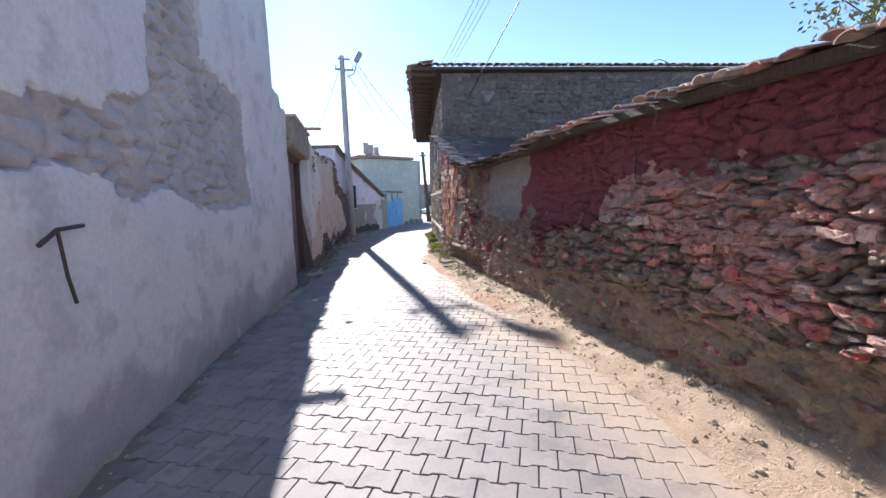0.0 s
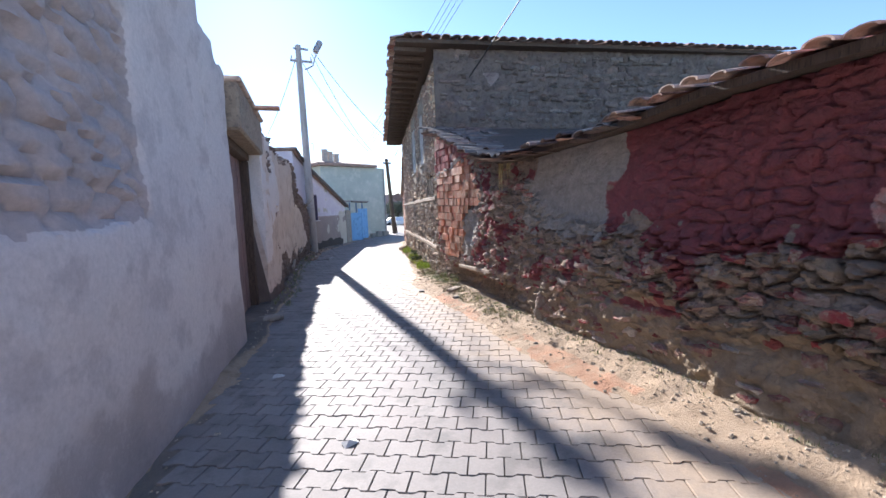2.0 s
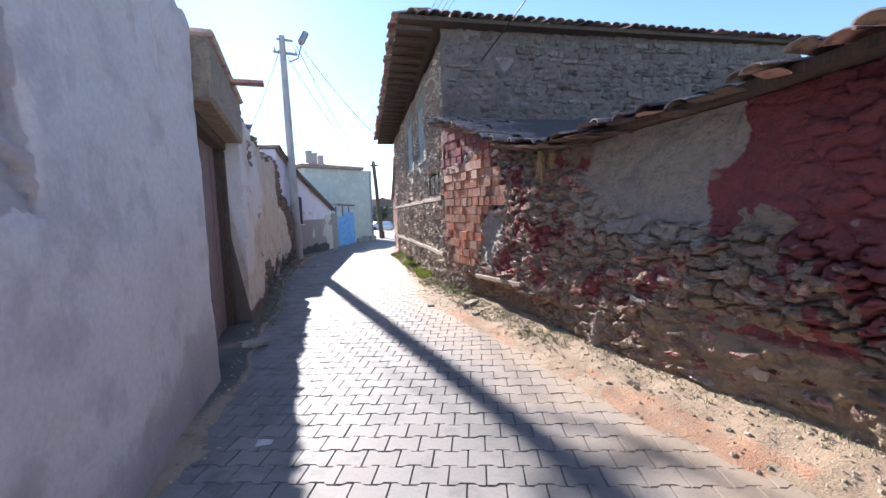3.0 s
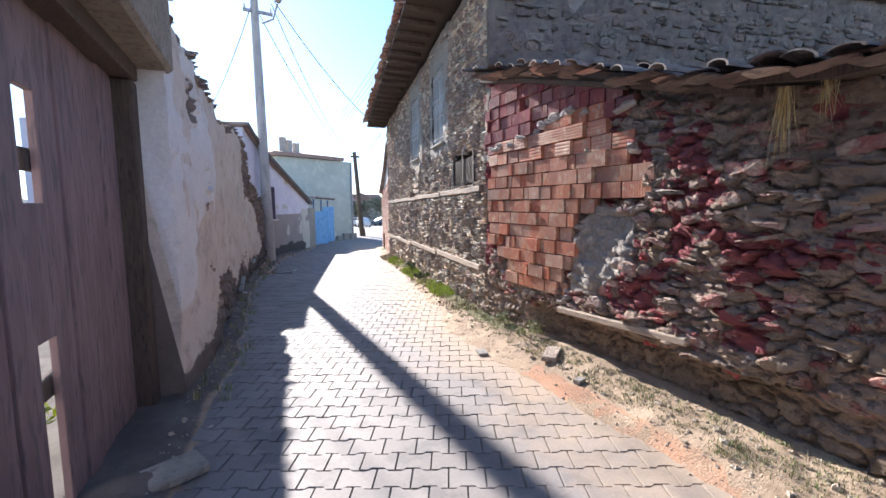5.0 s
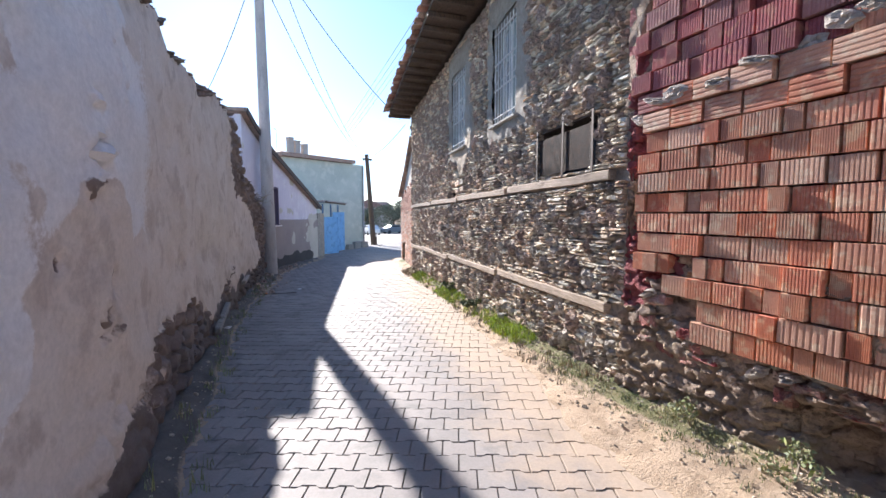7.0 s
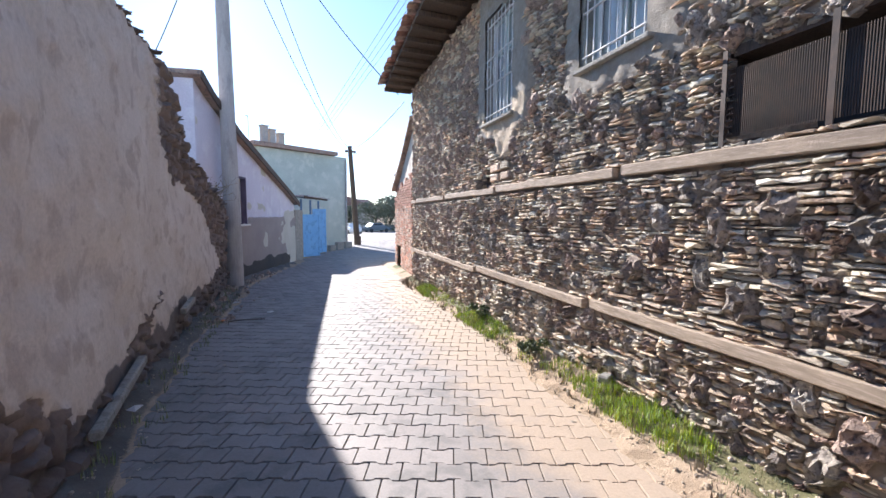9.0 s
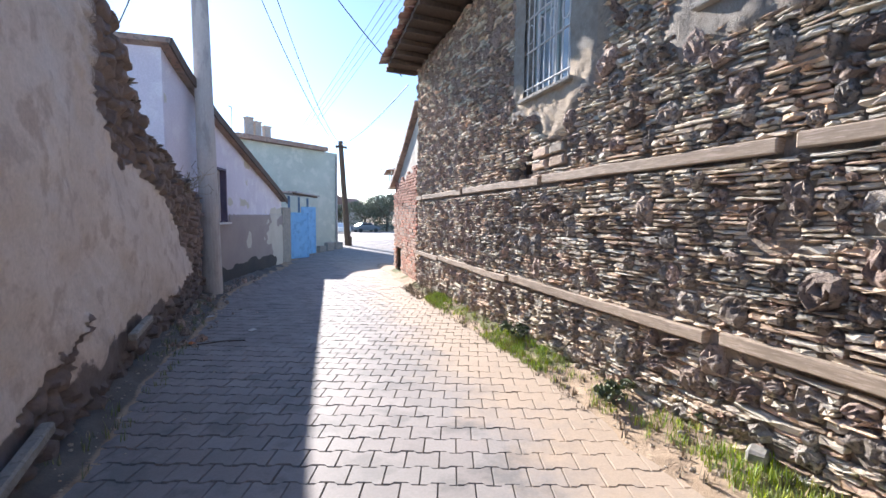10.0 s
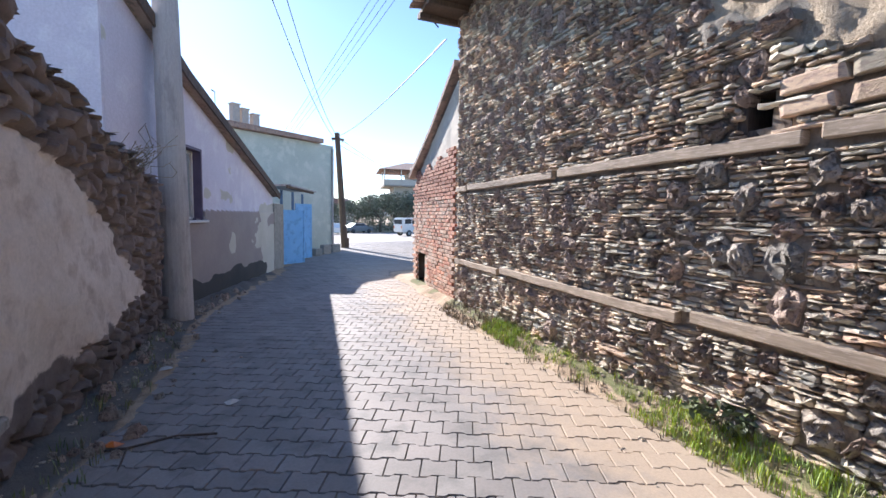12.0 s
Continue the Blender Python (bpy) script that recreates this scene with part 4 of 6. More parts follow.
def old_top(y):
    base = 0.12 * step(y, 18.0, 17.0) + np.interp(y, [9.4, 9.7, 10.9, 12.0, 12.3, 13, 14, 15.0, 16.6, 17.1, 17.8, 18.4, 19.4, 21.2], [2.80, 2.76, 2.62, 2.60, 2.46, 2.52, 2.64, 2.86, 2.86, 2.45, 2.12, 1.98, 1.76, 1.50])
    return base + (fbm(y * 3.0, y * 0 + 2, 71) - 0.5) * (0.10 + 0.16 * step(y, 16.8, 18))


def old_bare(y, z):
    low = step(z + (fbm(y * 1.7, z * 2.2, 72) - 0.5) * 0.9 + (fbm(y * 8, z * 8, 70) - 0.5) * 0.3 + np.interp(y, [9.5, 12.3, 13.8], [0.0, 0.05, 0.33]), 0.50, 0.40) * step(y, 9.6, 13)
    patches = step(fbm(y * 2.3, z * 2.0, 73) + (fbm(y * 9, z * 9, 69) - 0.5) * 0.12, 0.66, 0.72) * step(y, 11.5, 10.5)
    top = step(z - np.interp(y, [15.5, 17, 18, 19.0, 21], [2.4, 1.65, 1.55, 1.1, -0.2]) + (fbm(y * 3, z * 3, 74) - 0.5) * 0.25, -0.05, 0.10) * step(y, 15.6, 17)
    return np.clip(low + patches + top, 0, 1)


def old_disp(y, z):
    b = old_bare(y, z)
    f1, f2, rid = cells(y * 5.5 + (fbm(y * 7, z * 7, 38) - 0.5) * 1.2, z * 8 + (fbm(y * 7, z * 7, 39) - 0.5) * 1.2, 75)
    return (fbm(y * 1.0, z * 1.1, 76) - 0.5) * 0.16 + (fbm(y * 8, z * 8, 77) - 0.5) * 0.03 - b * 0.05 + b * step(f2 - f1, 0.03, 0.35) * (0.04 + 0.07 * rid)


part("wall", relief("wall", PLASTER_OLD, left_x, 9.66, 21.15, lambda y: base_z(0, y) - 0.25, old_top, 1, old_disp, 0.03, 0.45, {
    "bare": old_bare,
    "white": lambda y, z: step(fbm(y * 1.2, z * 1.1, 78), 0.38, 0.52) * step(y, 12.3, 10.8) * step(z, 0.4, 0.8),
    # Darker towards the bottom of the wall, with a ragged edge.
    "foot_dark": lambda y, z: 1.0 * step(z + (fbm(y * 2, z * 2, 79) - 0.5) * 0.5, 0.32, 0.02)}),
    None, old_wall, "flaking plaster over mud and stone")
r = random.Random(5)
cap = []
y = 9.75
while y < 21.0:
    w = r.uniform(0.12, 0.34)
    m = on_wall(left_x, y + w / 2, float(old_top(np.array(y + w / 2))) + 0.01, -0.10, 1)
    cap.append((sized(m @ Matrix.Translation((0, 0.0, -0.02)), w * 1.1, 0.09 + r.random() * 0.05, r.uniform(0.05, 0.12), r.uniform(-0.12, 0.12)), r.randrange(10)))
    if r.random() < 0.5:
        cap.append((sized(m @ Matrix.Translation((0, -0.04, 0.04)), w * 0.7, 0.08, r.uniform(0.05, 0.10), r.uniform(-0.3, 0.3)), r.randrange(10)))
    y += w
CAP = cap
for y, L, z in ((14.5, 1.25, 0.0), (16.95, 0.6, 0.13)):
    ledge = part("ledge", boxes((0, 0, 0, L, 0.07, 0.07), bevel=0.012), CEMENT, old_wall, "broken pale cement ledge low on the wall")
    ledge.matrix_basis = on_wall(left_x, y, z, 0.08, 1) @ Matrix.Rotation(0.06, 4, "Y")

# ---- white house with grey dado ----
white_house = thing("white_house", "low lilac-white house with a grey-brown dado and a sloping tiled verge", "house")
white_x = line([(20.6, 1.38), (22.35, 2.24), (27.23, 4.72), (28.3, 5.26)])


def white_top(y):
    return np.interp(y, [20.7, 21.14, 22.34, 26.7, 27.3], [3.95, 3.70, 3.20, 1.85, 1.62])


WW = (22.24, 23.02, 1.02, 2.24)
part("wall", relief("wall", WHITEPAINT, white_x, 20.7, 27.3, lambda y: base_z(0, y) - 0.3, white_top, 1,
    lambda y, z: (fbm(y * 1.2, z * 1.2, 81) - 0.5) * 0.03 + 0.03 * (z < 1.2), 0.05, 0.35, {
    "dado": lambda y, z: (z < 1.2 + 0.0 * y) * 1.0, "tar": lambda y, z: step(z + 0.35 * (fbm(y * 2, z * 2, 82) - 0.5), 0.02, -0.12) * 1.0,
    "worn": lambda y, z: step(fbm(y * 1.4, z * 2.0, 83) + 0.3 * step(y, 25.2, 26.6) * step(z, 2.0, 1.3), 0.66, 0.76)}, holes=(WW,)),
    None, white_house, "lilac-white wall above a grey-brown dado")
side_dir = Vector((-1.0, 0.35, 0)).normalized()
bm = bmesh.new()
p0 = Vector((1.46, 20.80, 0))
mid = p0 + side_dir * 3.0
box(bm, mid.x, mid.y, 1.8, 6.0, 0.3, 4.6, Matrix.Rotation(math.atan2(side_dir.y, side_dir.x), 4, "Z"))
part("end_wall", bm, WHITEPAINT, white_house, "plain lilac-white end wall")
part("back_wall", boxes((-1.5, 27.5, 1.5, 0.3, 8, 4.0)), WHITEPAINT, white_house)
bm = bmesh.new()
rpts = []
for y, z in ((20.5, 4.02), (21.14, 3.76), (22.34, 3.26), (26.7, 1.90), (27.45, 1.64)):
    p = on_wall(white_x, y, z, 0.16, 1).translation
    rpts.append(p)
back = Vector((-5.5, 1.9, 0))
for a, b in zip(rpts, rpts[1:]):
    q = [bm.verts.new(v) for v in (a, b, b + back, a + back)]
    t = [bm.verts.new(v + Vector((0, 0, 0.09))) for v in (a, b, b + back, a + back)]
    bm.faces.new(q[::-1])
    bm.faces.new(t)
    for i in range(4):
        j = (i + 1) % 4
        bm.faces.new((q[i], q[j], t[j], t[i]))
part("roof", bm, TILE_FAR, white_house, "old clay tile roof")
bm = bmesh.new()
for a, b in zip(rpts, rpts[1:]):
    d = b - a
    box(bm, *((a + b) / 2 + Vector((0.01, 0, 0.02))), d.length, 0.03, 0.16, d.to_track_quat("X", "Z").to_matrix().to_4x4())
part("verge_board", bm, DARKWOOD, white_house, "dark verge board")
win = tagged(new("window"), "white-framed window in a plum-coloured lining")
win.parent = white_house
win.matrix_basis = on_wall(white_x, (WW[0] + WW[1]) / 2, WW[2], 0, 1)
ww, wh = WW[1] - WW[0], WW[3] - WW[2]
part("lining", boxes((-ww / 2 + 0.02, -0.07, wh / 2, 0.04, 0.22, wh), (ww / 2 - 0.02, -0.07, wh / 2, 0.04, 0.22, wh), (0, -0.07, wh - 0.02, ww - 0.09, 0.22, 0.04)), PURPLE, win, "plum window lining")
part("sill", boxes((0, 0.03, -0.02, ww + 0.16, 0.16, 0.04), bevel=0.006), FRAMEWHITE, win)
part("frame", boxes((-ww / 2 + 0.065, -0.12, wh / 2, 0.05, 0.05, wh - 0.06), (ww / 2 - 0.065, -0.12, wh / 2, 0.05, 0.05, wh - 0.06), (0, -0.12, wh / 2, 0.05, 0.05, wh - 0.06),
     (0, -0.12, 0.03, ww - 0.19, 0.045, 0.05), (0, -0.12, wh - 0.07, ww - 0.19, 0.045, 0.05)), FRAMEWHITE, win, "white window frame")
for s in (-1, 1):
    part("pane", boxes((s * ww / 4, -0.13, wh / 2, ww / 2 - 0.09, 0.006, wh - 0.1)), GLASS, win)
# Dark sheet stands in for the unlit room behind the panes.
part("curtain", boxes((0, -0.28, wh / 2, ww, 0.01, wh)), DARKWOOD, win, "dark sheet as the unlit room")

# ---- blue gate with canopy ----
blue = thing("blue_gate", "open blue painted sheet-metal yard gate with a small canopy", "gate", (0, 0, 0))
p_a, p_b = Vector((4.75, 27.45, 0)), Vector((6.6, 30.6, 0))
d = (p_b - p_a).normalized()
ga = math.atan2(d.y, d.x)
zb = float(base_z(0, 29))
def gate_leaf(parent, at, turn, width, height, mat, name, label):
    leaf = tagged(new(name), label)
    leaf.parent = parent
    leaf.matrix_basis = Matrix.Translation(at) @ Matrix.Rotation(turn, 4, "Z")
    part("panel", boxes((width / 2, 0, height / 2 + 0.08, width, 0.02, height)), mat, leaf)
    for i in range(6):
        part("rib", boxes((width / 2, -0.016, 0.25 + i * (height - 0.3) / 5, width - 0.1, 0.012, 0.04)), mat, leaf)
    for x in (0.025, width - 0.025):
        part("stile", boxes((x, -0.018, height / 2 + 0.08, 0.05, 0.016, height)), mat, leaf)
    return leaf


gate_leaf(blue, p_a + d * 1.0 + Vector((0, 0, zb)), ga - 0.55, 0.95, 1.75, BLUE, "leaf", "bright blue gate leaf")
gate_leaf(blue, p_a + d * 2.6 + Vector((0, 0, zb)), ga - 0.35, 1.0, 2.0, BLUE, "leaf", "bright blue gate leaf standing open")
q = p_a + d * 0.45
part("pier", boxes((q.x, q.y, zb + 0.9, 0.9, 0.18, 2.2, Matrix.Rotation(ga, 4, "Z")), bevel=0.01), CEMENT, blue, "grey rendered gate pier")
for k in (0.0, 1.0, 2.3, 3.6):
    q = p_a + d * k
    part("post", boxes((q.x, q.y, zb + 1.2, 0.07, 0.07, 2.5)), DARKBLUE, blue)
q = p_a + d * 1.8
part("canopy", boxes((q.x + 0.1, q.y, zb + 2.55, 3.4, 0.9, 0.05, Matrix.Rotation(ga, 4, "Z"))), STEEL, blue, "thin metal canopy")
part("canopy_edge", boxes((q.x + 0.35, q.y - 0.3, zb + 2.50, 3.4, 0.04, 0.10, Matrix.Rotation(ga, 4, "Z"))), DARKWOOD, blue)
yard = thing("yard_wall", "plain rendered yard wall behind a blue gate", "wall")
part("wall", boxes((4.6, 31.2, zb + 1.0, 4.5, 0.25, 3.0, Matrix.Rotation(ga - 0.1, 4, "Z"))), GREENWALL, yard)

# ---- pale green house ----
green = thing("green_house", "pale green rendered house with a tiled roof and brick chimneys", "house")
A, B = Vector((4.6, 34.9, 0)), Vector((10.15, 36.85, 0))
d = (B - A).normalized()
inn = Vector((-d.y, d.x, 0))
ga = math.atan2(d.y, d.x)
mid = (A + B) / 2 + inn * 4
part("wall", boxes((mid.x, mid.y, 1.95, (B - A).length, 8.0, 5.8, Matrix.Rotation(ga, 4, "Z")), bevel=0.02), GREENWALL, green, "pale green weathered render")
A2, B2 = A - d * 0.3 - inn * 0.35, B + d * 0.0 - inn * 0.3
zt = 4.86
bm = bmesh.new()
c = [A2, B2 - d * 0.9, B2 - d * 0.9 + inn * 8.6, A2 + inn * 8.6]
lo = [bm.verts.new(p + Vector((0, 0, zt))) for p in c]
hi = [bm.verts.new(p + Vector((0, 0, zt + 0.22))) for p in c]
r0, r1 = bm.verts.new((c[0] + c[3]) / 2 + d * 1.8 + Vector((0, 0, zt + 0.95))), bm.verts.new((c[1] + c[2]) / 2 - d * 2.0 + Vector((0, 0, zt + 0.95)))
bm.faces.new(lo)
for i in range(4):
    bm.faces.new((lo[i], lo[(i + 1) % 4], hi[(i + 1) % 4], hi[i]))
bm.faces.new((hi[0], hi[1], r1, r0))
bm.faces.new((hi[1], hi[2], r1))
bm.faces.new((hi[2], hi[3], r0, r1))
bm.faces.new((hi[3], hi[0], r0))
bmesh.ops.recalc_face_normals(bm, faces=bm.faces)
part("roof", bm, TILE_FAR, green, "low tiled roof")
for k, h in ((1.3, 0.9), (1.75, 0.75), (2.3, 0.6)):
    q = A + d * (k) + inn * 1.6
    ch = part("chimney", boxes((q.x, q.y, zt + 0.5 + h / 2, 0.34, 0.34, h, Matrix.Rotation(ga, 4, "Z")), (q.x, q.y, zt + 0.53 + h, 0.42, 0.42, 0.06, Matrix.Rotation(ga, 4, "Z"))), MORTAR, green, "rendered chimney")
q = A + d * 0.6 + inn * 2
bm = bmesh.new()
tube(bm, (q.x, q.y, zt + 0.5), (q.x, q.y, zt + 1.9), 0.02)
tube(bm, (q.x, q.y, zt + 1.9), (q.x - 0.15, q.y, zt + 1.95), 0.03)
part("vent_pipe", bm, STEEL, green)
q = B - inn * 0.06 - d * 0.12
part("downpipe", boxes((q.x, q.y, 2.0, 0.09, 0.09, 5.4)), STEEL, green)

# ---- brick and render outbuilding past the stone house ----
outb = thing("brick_outbuilding", "low brick outbuilding with a cream rendered gable and sloping tile verge", "building")
out_x = line([(20.2, 6.14), (23.0, 6.97)])
part("wall", relief("wall", CREAM, out_x, 20.22, 23.0, lambda y: base_z(0, y) - 0.25, lambda y: np.interp(y, [20.2, 23.0], [3.55, 1.95]), -1,
    lambda y, z: (fbm(y * 3, z * 3, 91) - 0.5) * 0.03, 0.05, 0.3, holes=((22.1, 22.6, -1.0, 0.35),)), None, outb, "cream rendered gable")
# Black sheet stands in for shade inside the gap in the bricks.
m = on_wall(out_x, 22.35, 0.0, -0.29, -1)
part("niche_back", boxes((*m.translation, 0.6, 0.02, 1.3, m.to_3x3().to_4x4())), BLACK, outb, "black sheet as shade inside a hollow in the brickwork")
part("back_wall", boxes((9.45, 22.3, 0.6, 4.6, 0.25, 2.4, Matrix.Rotation(-0.27, 4, "Z"))), CREAM, outb)
bm = bmesh.new()
rp = [on_wall(out_x, y, z, 0.12, -1).translation for y, z in ((20.25, 3.66), (21.5, 2.86), (23.1, 2.02))]
back = Vector((4.0, -1.1, 0))
for a, b in zip(rp, rp[1:]):
    q = [bm.verts.new(v) for v in (a, b, b + back, a + back)]
    t = [bm.verts.new(v + Vector((0, 0, 0.10))) for v in (a, b, b + back, a + back)]
    bm.faces.new(q)
    bm.faces.new(t[::-1])
    for i in range(4):
        j = (i + 1) % 4
        bm.faces.new((q[j], q[i], t[i], t[j]))
part("roof", bm, TILE_FAR, outb, "ragged clay tile verge")


# ---- poles and cables ----
def concrete_pole():
    t = thing("utility_pole", "tall tapered grey concrete utility pole beside the yard wall", "utility pole", (2.12, 21.45, -0.5))
    bm = bmesh.new()
    tube(bm, (0, 0, 0), (-0.10, 0, 9.0), 0.19, 0.115, 20)
    part("shaft", bm, CONCRETE, t)
    part("crossarm", boxes((0.0, -0.05, 8.35, 0.9, 0.08, 0.08)), STEEL, t)
    part("crossarm", boxes((0.0, -0.05, 8.85, 0.6, 0.07, 0.07)), STEEL, t)
    for x in (-0.4, 0.0, 0.4):
        bm = bmesh.new()
        tube(bm, (x, -0.05, 8.39), (x, -0.05, 8.55), 0.035, 0.02)
        part("insulator", bm, FRAMEWHITE, t)
    arm = bmesh.new()
    path_tube(arm, [(0.12, -0.1, 8.0), (0.42, -0.35, 8.1), (0.55, -0.5, 8.55)], 0.025)
    part("lamp_arm", arm, STEEL, t)
    part("lamp_head", boxes((0.62, -0.62, 8.8, 0.24, 0.26, 0.52, Matrix.Rotation(0.5, 4, "Y")), bevel=0.05), STEEL, t, "grey street lamp head")
    return t


concrete_pole()
t = thing("wooden_pole", "leaning dark wooden utility pole at the end of the lane", "utility pole", (11.0, 37.4, -0.75))
bm = bmesh.new()
tube(bm, (0, 0, 0), (-0.45, 0, 6.45), 0.20, 0.14, 12)
part("shaft", bm, DARKWOOD, t)
part("crossarm", boxes((-0.42, -0.05, 6.1, 0.7, 0.08, 0.12)), DARKWOOD, t)
for x in (-0.7, -0.15):
    bm = bmesh.new()
    tube(bm, (x, -0.05, 5.95), (x, -0.05, 6.15), 0.05, 0.03)
    part("insulator", bm, FRAMEWHITE, t)
part("stub", boxes((0.02, -0.16, 0.3, 0.30, 0.2, 0.6), bevel=0.02), DARKWOOD, t, "short wooden stub at the foot")


def cable(a, b, sag, r=0.012, label="slack black overhead cable"):
    a, b = Vector(a), Vector(b)
    n = 24
    pts = [a.lerp(b, i / n) - Vector((0, 0, sag * 4 * (i / n) * (1 - i / n))) for i in range(n + 1)]
    t = thing("overhead_cable", label, "cable", a, group="overhead cables")
    bm = bmesh.new()
    turn = (b - a).to_track_quat("Z", "Y").to_matrix()
    rings = [[bm.verts.new(p - a + turn @ Vector((r * math.cos(k * math.tau / 5), r * math.sin(k * math.tau / 5), 0))) for k in range(5)] for p in pts]
    for one, two in zip(rings, rings[1:]):
        for k in range(5):
            bm.faces.new((one[k], one[(k + 1) % 5], two[(k + 1) % 5], two[k]))
    part("strand", bm, CABLE, t)


TOP = Vector((2.25, 21.4, 8.2))
TOP2 = Vector((10.55, 37.35, 5.5))
cable(TOP + Vector((0.3, 0, 0)), TOP2, 0.9)
cable(TOP + Vector((-0.1, 0, -0.4)), TOP2 + Vector((-0.2, 0, -0.1)), 0.7)
cable(TOP + Vector((0.4, 0, 0.1)), eave_pt(20.4, 0.3, 4.25), 0.25)
cable(TOP2, eave_pt(20.4, 0.15, 4.1), 0.25, 0.014)
cable(TOP2, (22, 46, 4.2), 0.5)
cable(TOP2 + Vector((0, 0, -0.4)), (24, 47, 4.0), 0.4)
for k in range(4):
    cable((2.6 + 0.2 * k, -6, 8.3 + 0.15 * k), (12.5 + 0.35 * k, 60, 8.0), 0.5, 0.008, "thin high overhead wire")
cable(TOP + Vector((-0.3, 0, -0.1)), (0.1, 24.5, 4.3), 0.4, 0.012)
cable((4.12, 10.1, 4.15), (2.75, 1.2, 5.9), 0.05, 0.012, "pale wire down to the stone house wall")

# ---- the square beyond the lane and the distance ----
def far_z(y):
    return float(base_z(0, y))


van = thing("white_van", "white panel minibus parked on the square", "van", (27.2, 56.5, far_z(56)), 8, kind="")
bm = bmesh.new()
prof = [(-2.4, 0.45), (-2.42, 1.2), (-2.3, 2.05), (1.2, 2.1), (1.75, 1.35), (2.4, 1.15), (2.5, 0.45)]
for s in (-0.9, 0.9):
    [bm.verts.new((x, s, z)) for x, z in prof]
bm.verts.ensure_lookup_table()
n = len(prof)
bm.faces.new(bm.verts[:n])
bm.faces.new(list(reversed(bm.verts[n:])))
for i in range(n):
    j = (i + 1) % n
    bm.faces.new((bm.verts[j], bm.verts[i], bm.verts[n + i], bm.verts[n + j]))
bmesh.ops.recalc_face_normals(bm, faces=bm.faces)
bmesh.ops.bevel(bm, geom=list(bm.edges), offset=0.07, segments=2, affect="EDGES")
part("body", bm, CARWHITE, van)
for x0, x1 in ((-2.1, -1.2), (-1.1, -0.2), (-0.1, 0.9)):
    for s in (-1, 1):
        part("window", boxes(((x0 + x1) / 2, s * 0.905, 1.65, x1 - x0, 0.02, 0.5), bevel=0.008), BLACK, van)
part("rear_window", boxes((-2.40, 0, 1.6, 0.03, 1.4, 0.5), bevel=0.01), BLACK, van)
for x in (-1.5, 1.5):
    for s in (-0.82, 0.82):
        bm = bmesh.new()
        tube(bm, (x, s - 0.1, 0.34), (x, s + 0.1, 0.34), 0.34, sides=20)
        w = part("wheel", bm, BLACK, van)
        bm = bmesh.new()
        tube(bm, (x, s - 0.11, 0.34), (x, s + 0.11, 0.34), 0.18, sides=14)
        part("rim", bm, STEEL, w)
for s in (-0.7, 0.7):
    part("tail_lamp", boxes((-2.44, s, 1.0, 0.03, 0.14, 0.3)), ORANGE, van)


def small_car(place, turn, mat, label):
    t = thing("parked_car", label, "car", place, turn, group="cars parked on the square")
    bm = bmesh.new()
    prof = [(-2.1, 0.3), (-2.1, 0.85), (-1.5, 0.95), (-0.9, 1.42), (0.6, 1.42), (1.2, 0.95), (2.05, 0.8), (2.1, 0.3)]
    for s in (-0.8, 0.8):
        [bm.verts.new((x, s * (0.86 if z > 1 else 1), z)) for x, z in prof]
    bm.verts.ensure_lookup_table()
    n = len(prof)
    bm.faces.new(bm.verts[:n])
    bm.faces.new(list(reversed(bm.verts[n:])))
    for i in range(n):
        j = (i + 1) % n
        bm.faces.new((bm.verts[j], bm.verts[i], bm.verts[n + i], bm.verts[n + j]))
    bmesh.ops.recalc_face_normals(bm, faces=bm.faces)
    bmesh.ops.bevel(bm, geom=list(bm.edges), offset=0.06, segments=2, affect="EDGES")
    part("body", bm, mat, t)
    for s in (-1, 1):
        part("side_window", boxes((-0.15, s * 0.755, 1.16, 1.5, 0.03, 0.34), bevel=0.012), BLACK, t)
        for x in (-1.3, 1.3):
            bm = bmesh.new()
            tube(bm, (x, s * 0.8 - 0.08, 0.3), (x, s * 0.8 + 0.08, 0.3), 0.3, sides=18)
            part("wheel", bm, BLACK, t)
    return t


small_car((27.0, 72.0, far_z(72)), 5, CARGREY, "dark saloon car parked at the far side of the square")
small_car((21.0, 66.0, far_z(66)), 80, CARWHITE, "white saloon car parked under the trees")
small_car((22.8, 74.0, far_z(74)), 0, CARWHITE, "pale car parked by the far wall")

bal = thing("balcony_house", "two-storey house with a hipped roof and a roofed corner balcony", "house", (43.2, 86, far_z(86) + 2.2), -22)
part("wall", boxes((1.5, 0, 1.8, 9.0, 8.0, 8.4)), FOLIAGE_LIGHT, bal)
part("upper_wall", boxes((3.0, 0.6, 7.3, 6.0, 6.6, 2.7)), FOLIAGE_LIGHT, bal)
part("balcony_slab", boxes((0.6, -0.8, 5.9, 11.0, 9.4, 0.25)), CEMENT, bal)
part("balcony_wall", boxes((0.6, -5.4, 6.5, 11.0, 0.15, 1.0), (-4.85, -0.8, 6.5, 0.15, 9.2, 1.0)), FOLIAGE_LIGHT, bal)
for x, y in ((-4.8, -5.3), (-1.8, -5.3), (1.5, -5.3), (-4.8, 0)):
    part("post", boxes((x, y, 7.8, 0.2, 0.2, 2.0)), FRAMEWHITE, bal)
bm = bmesh.new()
b4 = [bm.verts.new(p) for p in ((-5.8, -6.3, 8.75), (7.2, -6.3, 8.75), (7.2, 5, 8.75), (-5.8, 5, 8.75))]
r0, r1 = bm.verts.new((-0.5, -0.6, 10.6)), bm.verts.new((2, -0.6, 10.6))
bm.faces.new(b4[::-1])
bm.faces.new((b4[0], b4[1], r1, r0))
